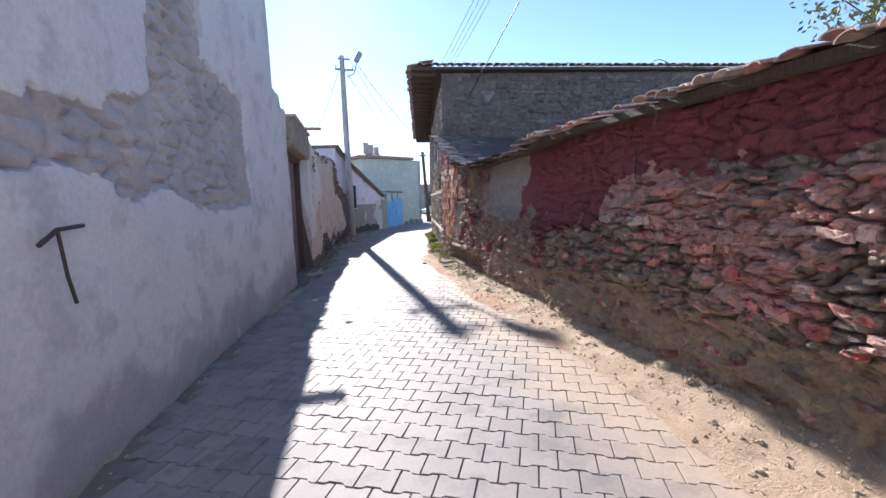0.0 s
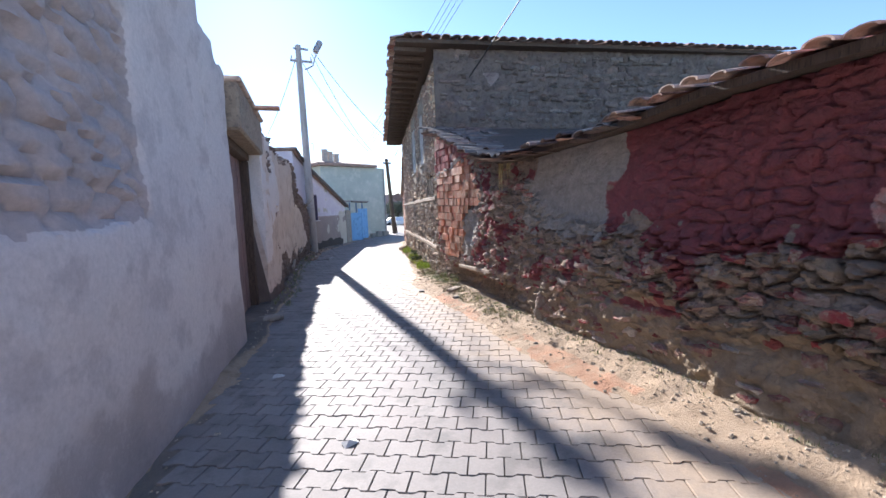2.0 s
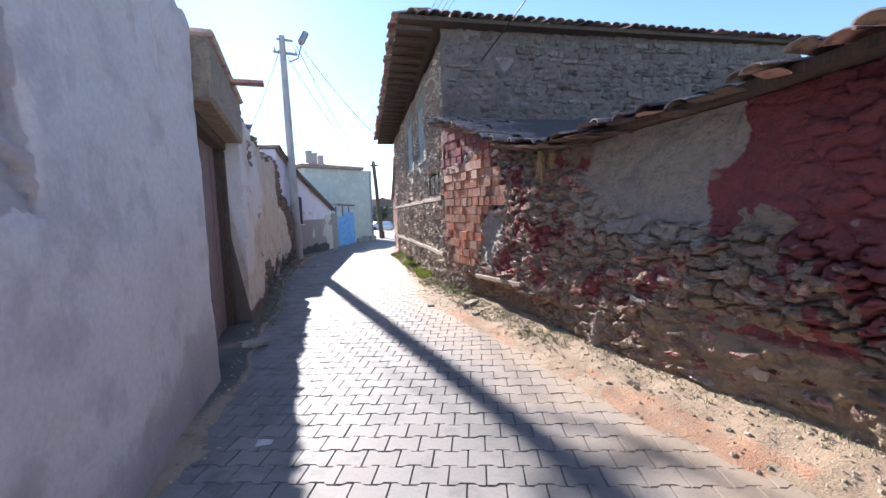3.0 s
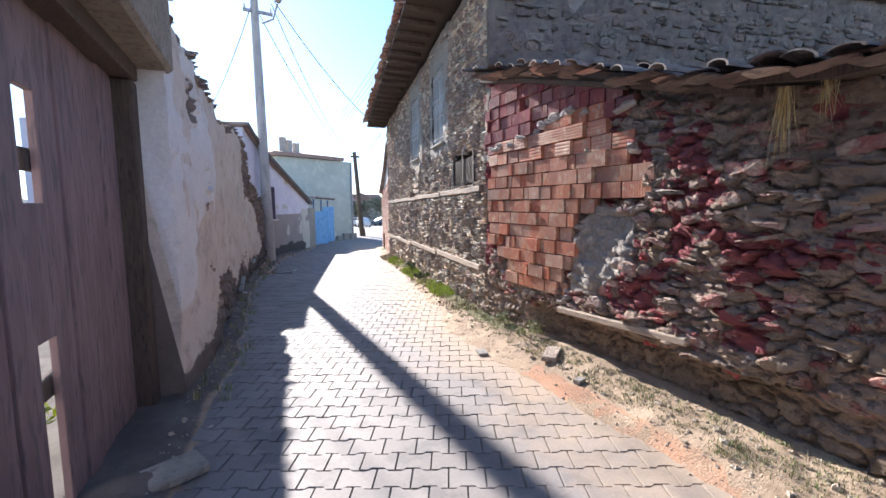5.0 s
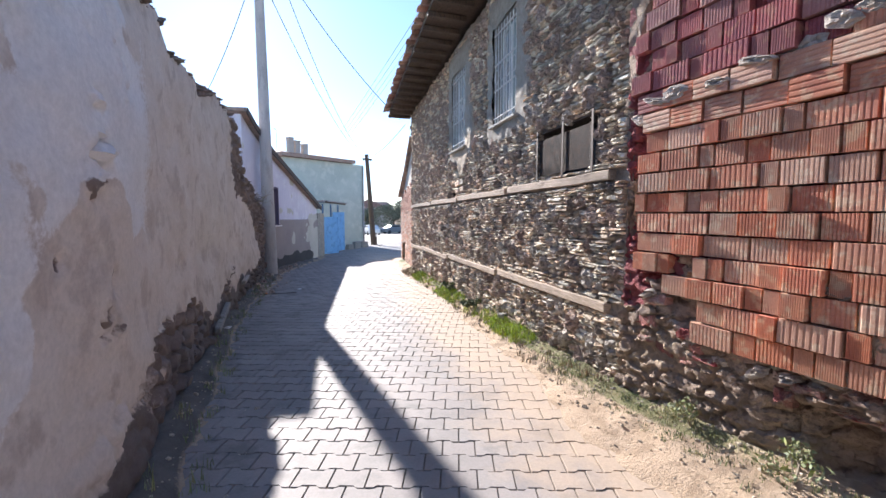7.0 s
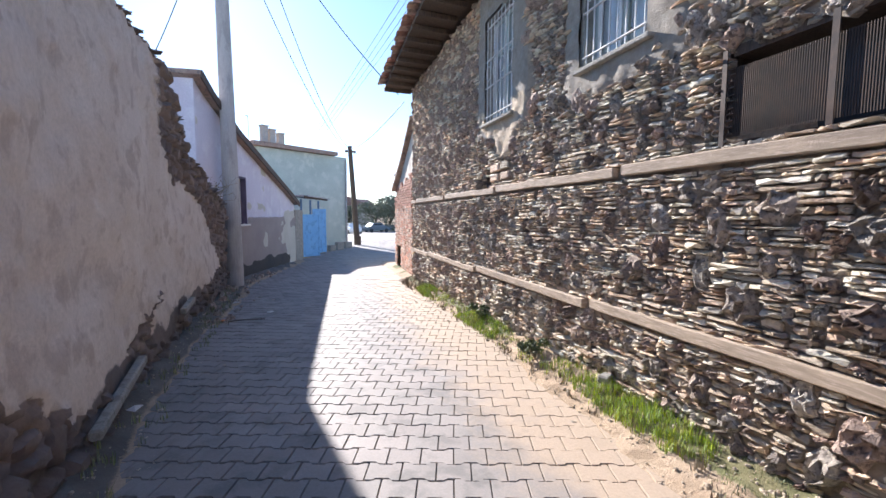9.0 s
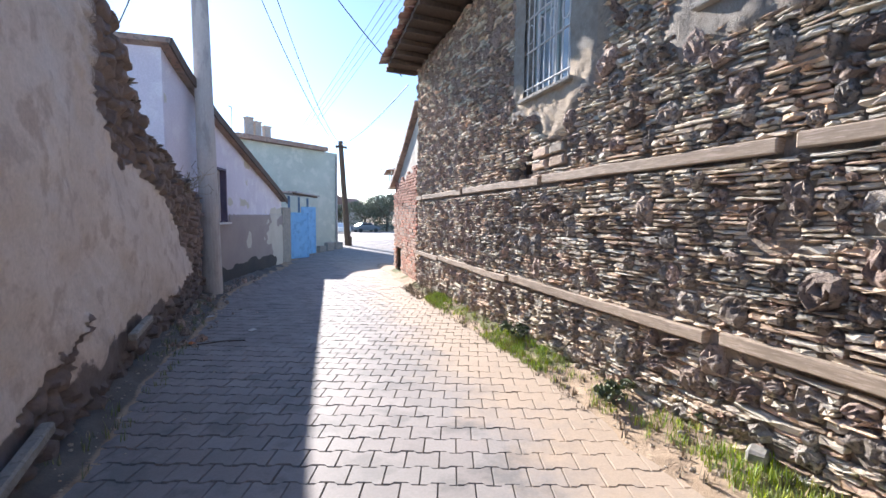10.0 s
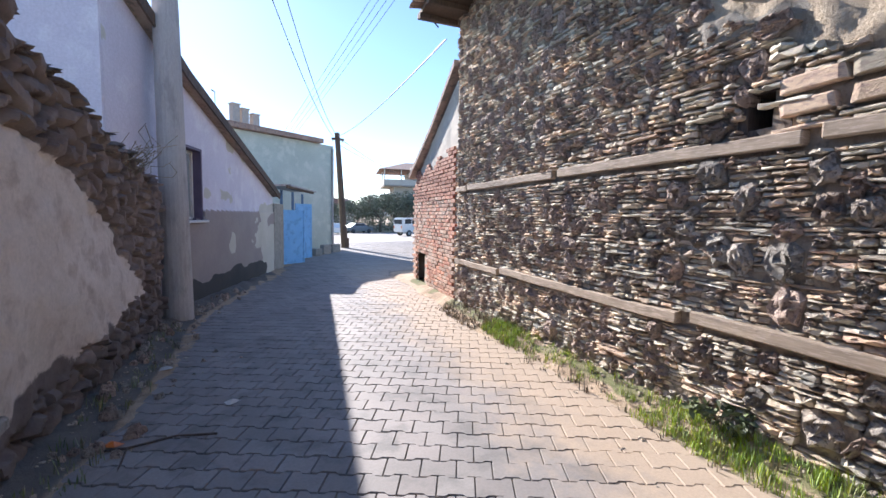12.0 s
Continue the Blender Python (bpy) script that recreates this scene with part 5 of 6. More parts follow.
bm.faces.new((b4[1], b4[2], r1))
bm.faces.new((b4[2], b4[3], r0, r1))
bm.faces.new((b4[3], b4[0], r0))
part("roof", bm, TILE_FAR, bal)
part("chimney", boxes((5.2, -2, 9.8, 0.6, 0.6, 2.2)), MORTAR, bal)


def far_house(x, y, w, h, turn, label):
    t = thing("far_house", label, "house", (x, y, far_z(y)), turn, group="houses beyond the square")
    part("wall", boxes((0, 0, h / 2, w, 7, h)), FOLIAGE_LIGHT, t)
    bm = bmesh.new()
    v = [bm.verts.new(p) for p in ((-w / 2 - 0.4, -3.9, h), (w / 2 + 0.4, -3.9, h), (w / 2 + 0.4, 3.9, h), (-w / 2 - 0.4, 3.9, h), (-w / 2 - 0.4, 0, h + 1.8), (w / 2 + 0.4, 0, h + 1.8))]
    for q in ((0, 3, 2, 1), (0, 1, 5, 4), (2, 3, 4, 5), (0, 4, 3), (1, 2, 5)):
        bm.faces.new([v[i] for i in q])
    part("roof", bm, TILE_FAR, t)
    for i in range(max(2, int(w / 2.5))):
        part("window", boxes((-w / 2 + 1.2 + i * 2.3, -3.51, h * 0.62, 0.9, 0.06, 1.1)), BLACK, t)
    return t


far_house(31.0, 96, 9, 4.6, 70, "low pale house with a gabled tile roof")
far_house(39.0, 120, 12, 5.2, 10, "long pale house with a tile roof")
far_house(66.0, 120, 12, 6.0, 0, "pale house behind the trees")
far_house(23.0, 90, 8, 4.0, 15, "low pale house with a tile roof")
near_roof = thing("eave_house", "house beyond the outbuilding with a projecting tiled eave", "house", (15.3, 33.0, far_z(33) + 0.1), -20)
part("wall", boxes((1.2, 0, 2.1, 4.0, 5.0, 4.6)), CREAM, near_roof)
part("roof", boxes((0.9, -0.2, 4.42, 5.4, 6.0, 0.16), (0.9, -0.2, 4.56, 5.2, 5.8, 0.14), bevel=0.03), TILE_FAR, near_roof)
part("window", boxes((-0.82, -0.5, 3.2, 0.06, 0.8, 1.1)), DARKWOOD, near_roof)

# near walls that close the lane behind the camera
shut = thing("lane_end_house", "plain plastered house closing the lane", "house", (-1.0, -5.3, 0.2))
part("wall", boxes((0, 0, 2.4, 9.0, 0.4, 5.0)), PLASTER, shut)


def leaf_cloud(name, parent, centres, count, size, mat, seed, flat=0.8):
    r = np.random.default_rng(seed)
    c = np.array([p[:3] for p in centres])
    rad = np.array([p[3] for p in centres])
    k = r.integers(0, len(c), count)
    d = r.normal(size=(count, 3))
    d /= np.linalg.norm(d, axis=1)[:, None]
    p = c[k] + d * (rad[k] * r.uniform(0.45, 1.1, count) ** 0.6)[:, None] * np.array([1, 1, flat])
    u = r.normal(size=(count, 3))
    u /= np.linalg.norm(u, axis=1)[:, None]
    w = np.cross(u, r.normal(size=(count, 3)))
    w /= np.linalg.norm(w, axis=1)[:, None]
    s = size * r.uniform(0.6, 1.4, count)[:, None]
    verts = np.stack([p - u * s, p - w * s * 0.45, p + u * s, p + w * s * 0.45], 1).reshape(-1, 3)
    me = mesh_of(name, verts.tolist(), np.arange(count * 4).reshape(-1, 4).tolist(), mat)
    ob = new(name, me)
    ob.parent = parent
    return ob


# Far leaves: aerial haze is put in as a paler colour.
LEAF_HAZED = material("hazed_leaves", (0.15, 0.17, 0.12), (0.20, 0.22, 0.16), (0.12, 0.14, 0.10), 0.6, 10, 0.8, 0.2, 0.003, 0.3, island=True)


def tree(x, y, h, spread, seed, label, bare=False):
    r = random.Random(seed)
    t = thing("tree", label, "tree", (x, y, far_z(y) - 0.05), group="trees round the square")
    bm = bmesh.new()
    tube(bm, (0, 0, 0), (0.1, 0, h * 0.4), 0.22, 0.15, 9)
    tops = []
    for i in range(7):
        a = i * 2.4 + r.random()
        q = (math.cos(a) * spread * r.uniform(0.3, 0.8), math.sin(a) * spread * r.uniform(0.3, 0.8), h * r.uniform(0.55, 0.9))
        tube(bm, (0.1, 0, h * 0.38), q, 0.09, 0.03, 6)
        tops.append((*q, spread * r.uniform(0.35, 0.6)))
        for _ in range(5):
            b = r.random() * math.tau
            q2 = (q[0] + math.cos(b) * 0.8, q[1] + math.sin(b) * 0.8, q[2] + r.uniform(0.2, 1.1))
            tube(bm, q, q2, 0.03, 0.008, 4)
    part("trunk", bm, BARK, t)
    if not bare:
        leaf_cloud("crown", t, tops + [(0, 0, h * 0.65, spread * 0.6), (0.8, 0, h * 0.3, spread * 0.55), (-0.8, 0.3, h * 0.25, spread * 0.55)], 3600, 0.15, LEAF_HAZED, seed)
    return t


for k, (x, y, h, s) in enumerate(((28.5, 76, 5.2, 2.8), (31.5, 74, 5.8, 3.2), (34.5, 75, 6.4, 3.2), (37.5, 77, 6.2, 3.4), (41, 78, 6.6, 3.2), (45, 80, 6.8, 3.2), (33, 80, 6.4, 3.0), (26, 82, 4.8, 2.4), (50, 78, 6.4, 3.2), (55, 82, 6.4, 3.2))):
    tree(x, y, h, s, 40 + k, "small broad-leaved tree beyond the square, paled for haze")
hedge = thing("low_wall", "low rendered wall at the far side of the square", "wall", (36, 75.5, far_z(75)), 0)
part("wall", boxes((0, 0, 0.5, 34, 0.3, 1.2)), CREAM, hedge)
bm = bmesh.new()
hr = random.Random(3)
pts = [(-500 + i * 20, 900 + 40 * math.sin(i * 0.4), 14 + 18 * math.sin(i * 0.13 + 1) ** 2 + 5 * math.sin(i * 0.7)) for i in range(80)]
for p, q in zip(pts, pts[1:]):
    vs = [bm.verts.new(v) for v in ((p[0], p[1], -3), (q[0], q[1], -3), (q[0] + 5, q[1] + 120, q[2]), (p[0] + 5, p[1] + 120, p[2]))]
    bm.faces.new(vs)
hills = tagged(new("backdrop", bpy.data.meshes.new("backdrop")), "low hazy hills on the horizon", kind="structure")
bm.to_mesh(hills.data)
bm.free()
hills.data.materials.append(HILL)

# ---- plants and litter near the camera ----
def tuft(bm, x, y, z, h, n, r, spread=0.05, width=0.006):
    for _ in range(n):
        a, b = r.random() * math.tau, r.random() * math.tau
        px, py = x + math.cos(a) * spread * r.random(), y + math.sin(a) * spread * r.random()
        hh = h * r.uniform(0.5, 1.1)
        lx, ly = math.cos(b) * hh * 0.45 * r.random(), math.sin(b) * hh * 0.45 * r.random()
        wx, wy = -math.sin(b) * width, math.cos(b) * width
        v = [bm.verts.new(p) for p in ((px - wx, py - wy, z), (px + wx, py + wy, z), (px + lx * 0.5 + wx * 0.7, py + ly * 0.5 + wy * 0.7, z + hh * 0.6),
             (px + lx * 0.5 - wx * 0.7, py + ly * 0.5 - wy * 0.7, z + hh * 0.6), (px + lx, py + ly, z + hh))]
        bm.faces.new(v[:4])
        bm.faces.new((v[3], v[2], v[4]))


def ground_at(x, y):
    return float(ground_shape(np.array([x]), np.array([y]))[0][0])


def strip(name, label, y0, y1, out0, out1, count, h, mat, seed, blades=9, side=-1, along=right_x, keep=None, width=0.006):
    r = random.Random(seed)
    bm = bmesh.new()
    for _ in range(count):
        y = r.uniform(y0, y1)
        if keep and r.random() > keep(y):
            continue
        x = float(along(y)) + side * r.uniform(out0, out1)
        tuft(bm, x, y, ground_at(x, y) - 0.01, h * r.uniform(0.5, 1.2), blades, r, 0.05, width)
    ob = tagged(new(name, bpy.data.meshes.new(name)), label, kind="stuff")
    bm.to_mesh(ob.data)
    bm.free()
    ob.data.materials.append(mat)


clump = lambda y: 0.15 + 0.85 * max(0.0, math.sin(y * 2.1 + 0.6)) ** 0.7
strip("grass", "bright green grass along the foot of the schist wall", 11.9, 18.6, 0.04, 0.34, 1500, 0.085, GRASS, 1, 14, keep=clump, width=0.003)
strip("grass", "sparse green grass at the house corner", 18.5, 20.2, 0.08, 0.45, 60, 0.12, DEADGRASS, 2, 8)
strip("weeds", "low weeds on the sandy verge", 6.5, 11.8, 0.05, 0.38, 900, 0.038, WEED, 3, 14, keep=lambda y: 0.3 + 0.7 * abs(math.sin(y * 3)), width=0.0024)
strip("weeds", "scattered weeds by the red wall", 0.5, 6.6, 0.03, 0.26, 260, 0.042, WEED, 4, 9, width=0.0024)
strip("weeds", "weeds at the foot of the yard wall", 9.5, 21.0, 0.05, 0.35, 130, 0.10, WEED, 5, 8, side=1, along=left_x, width=0.004)
strip("dry_grass", "dry twigs and grass at the foot of the walls", 10.5, 20.0, 0.1, 0.45, 160, 0.09, DEADGRASS, 6, 6)


def leafy(name, label, x, y, h, n, size, mat, seed, category="plant"):
    t = thing(name, label, category, (x, y, ground_at(x, y)))
    bm = bmesh.new()
    r = random.Random(seed)
    tops = []
    for _ in range(7):
        a = r.random() * math.tau
        q = (math.cos(a) * h * r.uniform(0.3, 0.9), math.sin(a) * h * r.uniform(0.3, 0.9), h * r.uniform(0.4, 1))
        tube(bm, (0, 0, 0), q, 0.004, 0.002, 4)
        tops.append((*q, h * 0.35))
    part("stems", bm, DEADGRASS, t)
    leaf_cloud("leaves", t, tops, n, size, mat, seed)


leafy("weed_clump", "broad-leaved green weed at the wall foot", 4.15, 13.85, 0.16, 160, 0.035, LEAF, 11)
leafy("weed_clump", "grey-green thistly weed on the verge", 3.12, 9.25, 0.16, 260, 0.018, WEED, 12)
leafy("weed_clump", "dark green leafy weed in the grass", 4.72, 15.55, 0.17, 220, 0.032, LEAF, 13)
leafy("weed_clump", "small bushy weed at the foot of the brick patch", 3.25, 9.85, 0.13, 200, 0.016, WEED, 14)
leafy("weed_clump", "low green weed by the stone wall", 4.25, 13.2, 0.14, 160, 0.03, LEAF, 15)
leafy("weed_clump", "sunlit green weeds in the yard behind the board gate", -1.15, 9.1, 0.5, 420, 0.03, GRASS, 16)
bush = thing("dead_shrub", "leafless twiggy shrub on the broken wall top", "shrub", (1.55, 20.2, 1.55))
bm = bmesh.new()
r = random.Random(8)
for _ in range(46):
    a, b = Vector((r.uniform(-0.1, 0.2), r.uniform(-0.5, 0.5), 0)), None
    p = a
    for _ in range(4):
        q = p + Vector((r.uniform(-0.12, 0.16), r.uniform(-0.16, 0.16), r.uniform(-0.02, 0.17)))
        tube(bm, p, q, 0.004, 0.003, 3)
        p = q
part("twig_mass", bm, DEADGRASS, bush, kind="stuff")
olive = thing("olive_branches", "olive branches rising behind the low roof", "tree", (5.2, 1.2, -0.1))
bm = bmesh.new()
tube(bm, (0, 0, 0), (0, 0, 2.2), 0.12, 0.09, 8)
tops = []
r = random.Random(21)
for _ in range(22):
    q = (r.uniform(-1.5, 0.4), r.uniform(-1.4, 0.7), r.uniform(2.7, 3.5))
    tube(bm, (0, 0, 2.1), q, 0.015, 0.005, 5)
    tops.append((*q, 0.34))
part("trunk", bm, BARK, olive)
leaf_cloud("crown", olive, tops, 3400, 0.036, WEED, 21)

t = thing("straw", "dry straw hanging from under the tile eave", "straw")
t.matrix_world = on_wall(right_x, 6.86, 1.95, 0.10, -1)
bm = bmesh.new()
r = random.Random(44)
for _ in range(80):
    x0 = r.choice((-0.09, 0.10, 0.10)) + r.gauss(0, 0.017)
    L = r.uniform(0.1, 0.26) if x0 < 0 else r.uniform(0.15, 0.42)
    a = Vector((x0, r.uniform(-0.03, 0.03), 0.06))
    b = a + Vector((r.gauss(0, 0.035), r.uniform(-0.02, 0.03), -L))
    tube(bm, a, b, 0.0017, 0.0008, 3)
part("tuft", bm, STRAW, t, kind="stuff")
t = thing("upright_stone", "rounded red-painted stone standing against the wall foot", "stone", (2.93, 6.15, ground_at(2.93, 6.15) - 0.10))
bm = bmesh.new()
bmesh.ops.create_icosphere(bm, subdivisions=3, radius=1.0)
for v in bm.verts:
    k = 1 + 0.18 * noise.noise(v.co * 1.7) + 0.05 * noise.noise(v.co * 6)
    v.co = Vector((v.co.x * 0.10 * k, v.co.y * 0.13 * k, 0.27 + v.co.z * 0.28 * k))
part("stone", bm, STONE_RED, t, smooth=True)
rub = []
for _ in range(110):
    y = r.uniform(17.5, 23.5)
    x = float(left_x(y)) + abs(r.gauss(0.05, 0.28)) + 0.06
    s = r.uniform(0.012, 0.05) * (1 if r.random() < 0.9 else 1.5)
    m = Matrix.Translation((x, y, ground_at(x, y) + s * 0.2)) @ Matrix.Rotation(r.random() * 6.28, 4, "Z") @ Matrix.Rotation(-math.pi / 2, 4, "X") @ Matrix.Diagonal((s * 2, s * 0.9, s * 1.5, 1))
    rub.append((m @ Matrix.Rotation(math.pi, 4, "X"), r.randrange(10)))
sticks = thing("fallen_sticks", "dark fallen sticks in the gutter", "stick", (1.75, 17.6, ground_at(1.75, 17.6) + 0.012))
bm = bmesh.new()
path_tube(bm, [(-0.35, 0.1, 0), (-0.1, 0.0, 0.01), (0.15, 0.03, 0.0), (0.38, -0.1, 0.01)], 0.008, 5)
path_tube(bm, [(-0.1, 0.0, 0.01), (-0.15, -0.35, 0.0)], 0.006, 5)
part("stick", bm, DARKWOOD, sticks)
for k, pts in enumerate((((0, 0, 0), (0.01, 0.10, 0.03), (0.0, 0.22, 0.10), (0.03, 0.36, 0.13), (0.02, 0.46, 0.20), (0.04, 0.55, 0.22)), ((0.0, 0.22, 0.10), (0.05, 0.30, 0.05), (0.04, 0.38, 0.02)), ((0.02, 0.5, -0.3), (0.03, 0.49, -0.18), (0.0, 0.52, -0.08)))):
    t = thing("bare_twig", "thin leafless twig caught on the tile eave", "twig", (2.42, 1.62, 2.30))
    bm = bmesh.new()
    path_tube(bm, pts, 0.0035, 5)
    part("twig", bm, BARK, t)
for x, y, sx, sz in ((7.75, 32.45, 0.35, 0.3), (8.4, 33.2, 0.42, 0.42), (9.2, 34.2, 0.5, 0.38)):
    t = thing("concrete_block", "grey block standing by the pale green house", "block", (x, y, far_z(y)), 20, group="blocks by the green house")
    part("block", boxes((0, 0, sz / 2, sx, 0.3, sz), bevel=0.02), CEMENT, t)
# small stones and litter
r = random.Random(31)
peb = []
for _ in range(5200):
    y = r.uniform(0.3, 20)
    rt = r.random() < 0.8
    x = float(right_x(y)) - abs(r.gauss(0.0, 0.33)) - 0.03 if rt else float(left_x(y)) + abs(r.gauss(0, 0.28)) + 0.04
    s = min(0.03, 0.004 + 0.004 * r.expovariate(1.0)) * (1.5 if r.random() < 0.03 else 1)
    m = Matrix.Translation((x, y, ground_at(x, y) + s * 0.15)) @ Matrix.Rotation(r.random() * 6.28, 4, "Z") @ Matrix.Rotation(-math.pi / 2, 4, "X") @ Matrix.Diagonal((s * 2.2, s * 0.5, s * 1.6, 1))
    peb.append((m @ Matrix.Rotation(math.pi, 4, "X"), r.randrange(10)))
PEB = peb
for k, (x, y, sx, sy, sz, turn, mat, lab) in enumerate((
        (-0.12, 8.55, 0.30, 0.22, 0.06, 20, CEMENT, "flat grey block lying in the gutter"), (2.95, 8.75, 0.34, 0.14, 0.05, 35, ROCK, "long flat stone on the verge"),
        (2.72, 8.2, 0.10, 0.07, 0.04, 10, CEMENT, "small grey stone on the verge"), (2.55, 9.35, 0.16, 0.10, 0.03, 70, CEMENT, "flat pale stone on the verge"),
        (4.05, 12.9, 0.12, 0.10, 0.07, 10, CEMENT, "pale stone at the grass edge"))):
    t = thing("loose_stone", lab, "stone", (x, y, ground_at(x, y)), turn, group="loose stones on the verge")
    part("stone", boxes((0, 0, sz / 2, sx, sy, sz), bevel=min(sz, sy) * 0.2), mat, t)
for x, y, lab, mat in ((1.58, 17.7, "crushed orange wrapper", ORANGE), (0.75, 14.6, "scrap of white paper", PAPER), (1.9, 19.1, "scrap of white paper", PAPER), (2.3, 18.0, "scrap of white paper", PAPER), (-0.15, 6.1, "torn white paper", PAPER), (0.2, 4.6, "torn white paper", PAPER)):
    t = thing("litter", lab, "litter", (x, y, ground_at(x, y) + 0.01), x * 90)
    bm = bmesh.new()
    vs = [bm.verts.new(p) for p in ((-0.05, -0.03, 0), (0.05, -0.04, 0.01), (0.06, 0.03, 0.0), (-0.04, 0.04, 0.012), (0, 0, 0.03))]
    for i in range(4):
        bm.faces.new((vs[i], vs[(i + 1) % 4], vs[4]))
    part("scrap", bm, mat, t)

# ---- pieces of roofs, walls and pavement ----
pieces("tile", stone_house, TILE, TILE_FAR, tile_rows(e3 + lift, e0 + lift, up0, 3, seed=1), TILES, 120, "tile", False)
pieces("tile", stone_house, TILE, TILE_FAR, tile_rows(e0 + lift, e1 + lift, side_up, 2, seed=2), TILES, 110, "tile", False)
eave = []
for y0, y1 in ((-6, 4), (4, 5), (5, 6.7), (6.7, 7.4), (7.4, 8.7), (8.7, 10.5)):
    a = on_wall(right_x, y0, float(red_top(y0)) + 0.05, 0.13 + 0.13 * (y0 > 5.5), -1).translation
    b = on_wall(right_x, y1, float(red_top(y1)) + 0.05, 0.13 + 0.13 * (y1 > 5.5), -1).translation
    upv = Vector((0.97, -0.20, 0.10 if y1 < 7 else -0.02)).normalized()
    eave += tile_rows(a, b, upv, 3 if y1 < 4.5 else 9, pitch=0.17, seed=int(y1 * 10), high=(0.08, 0.17))
er = random.Random(6)
eave = [(m @ Matrix.Rotation(er.uniform(-0.16, 0.16), 4, "Z") @ Matrix.Rotation(er.uniform(-0.10, 0.10), 4, "Y") @ Matrix.Translation((0, er.uniform(-0.12, 0.08), er.uniform(-0.15, 0.12))), k)
        for m, k in eave if er.random() > 0.05]
eave.sort(key=lambda q: (q[0].translation.x - float(right_x(q[0].translation.y))))
red_roof = tagged(new("roof"), "sagging clay tile eave on rough poles")
red_roof.parent = red_building
bm = bmesh.new()
prev = None
for y in (-9, 4, 5, 6.7, 7.4, 8.7, 10.4):
    a = on_wall(right_x, y, float(red_top(y)) - 0.01, 0.12 + 0.13 * (y > 5.5), -1).translation
    b = a + Vector((4.6, -1.0, 0.42))
    b.z = max(2.45, min(b.z, 2.62 + 0.10 * max(0.0, y - 7.4)))
    row = [bm.verts.new(a), bm.verts.new(b), bm.verts.new(b + Vector((0, 0, 0.06))), bm.verts.new(a + Vector((0, 0, 0.06)))]
    if prev:
        for i in range(4):
            j = (i + 1) % 4
            bm.faces.new((prev[i], prev[j], row[j], row[i]))
    prev = row
part("deck", bm, DARKWOOD, red_roof, "dark roof boards")
r = random.Random(12)
y = 5.8
for k in range(5):
    y0, y1 = 6.2 + k * 0.9, 6.2 + k * 0.9 + r.uniform(1.2, 1.9)
    y1 = min(y1, 10.5)
    bm = bmesh.new()
    a = on_wall(right_x, y0, float(red_top(y0)) - 0.02, 0.08 + r.uniform(-0.03, 0.05), -1).translation
    b = on_wall(right_x, y1, float(red_top(y1)) - 0.03, 0.08 + r.uniform(-0.03, 0.05), -1).translation
    tube(bm, a, b, 0.045, 0.04, 8)
    part("pole", bm, DARKWOOD, red_roof)
# Tiles in the gable house's shadow take the darker copy of the colour.
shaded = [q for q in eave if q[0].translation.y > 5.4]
pieces("tile", red_roof, TILE, TILE_FAR, [q for q in eave if q[0].translation.y <= 5.4], TILES, 150, "tile", False)
pieces("old_tile", red_roof, TILE_OLD_SHADED, TILE_OLD_SHADED, shaded, TILES, 100, "old_tile", False)

# hollow brick patch
bricks = []
r = random.Random(77)
z, row = 0.56, 0
while z < 3.15:
    y = 7.5 - r.random() * 0.2
    header = row in (9,)
    flat = row in (10, 11)
    while y < 10.5:
        w = r.choice((0.10, 0.19, 0.21, 0.19, 0.13, 0.29)) if not flat else 0.24
        yc = y + w / 2
        zz = z + 0.02 * (yc - 9) * (row - 4) * 0.25
        if brick_zone(np.array(yc), np.array(zz)) > 0.5 and yc + w / 2 < 10.52 and zz < float(red_top(yc)) - 0.03 and r.random() > 0.02:
            m = on_wall(right_x, yc, zz, float(red_disp(np.array(yc), np.array(zz))) * 0.5 + 0.035 + r.uniform(-0.008, 0.010), -1)
            bricks.append((sized(m, w - 0.012, 0.035, 0.128, r.uniform(-0.012, 0.012)), (2 + r.randrange(2)) if flat else r.randrange(2)))
        y += w
    z += 0.138
    row += 1
bricks.sort(key=lambda q: q[0].translation.y)
painted = [q for q in bricks if q[0].translation.z > float(band_z(q[0].translation.y))]
bare = [q for q in bricks if q[0].translation.z <= float(band_z(q[0].translation.y))]
BLOCKS = [ribbed_shape(11), ribbed_shape(9), ribbed_shape(5, False), ribbed_shape(4, False)]
pieces("brick", red_wall, BRICK, BRICK, bare, BLOCKS, 300, "brick")
pieces("painted_brick", red_wall, BRICK_PAINTED, BRICK_PAINTED, painted, BLOCKS, 160, "painted_brick")
# mortar lumps round the patch
lump = []
for _ in range(420):
    yy, zz = r.uniform(7.3, 10.5), r.uniform(0.3, 2.4)
    e = sum(float(brick_zone(np.array(yy + a), np.array(zz + b))) for a, b in ((0.12, 0), (-0.12, 0), (0, 0.12), (0, -0.12)))
    if 0.5 < e < 3.5 and float(brick_zone(np.array(yy), np.array(zz))) < 0.5 and not float(cement_zone(yy, zz)) and zz < 2.1:
        m = on_wall(right_x, yy, zz, float(red_disp(np.array(yy), np.array(zz))) - 0.01, -1)
        lump.append((sized(m, r.uniform(0.08, 0.22), 0.05, r.uniform(0.04, 0.10), r.uniform(-0.5, 0.5)), r.randrange(10)))
pieces("mortar_lump", red_wall, MORTAR, MORTAR, lump, ROCKS, 120, "mortar_lump", False)
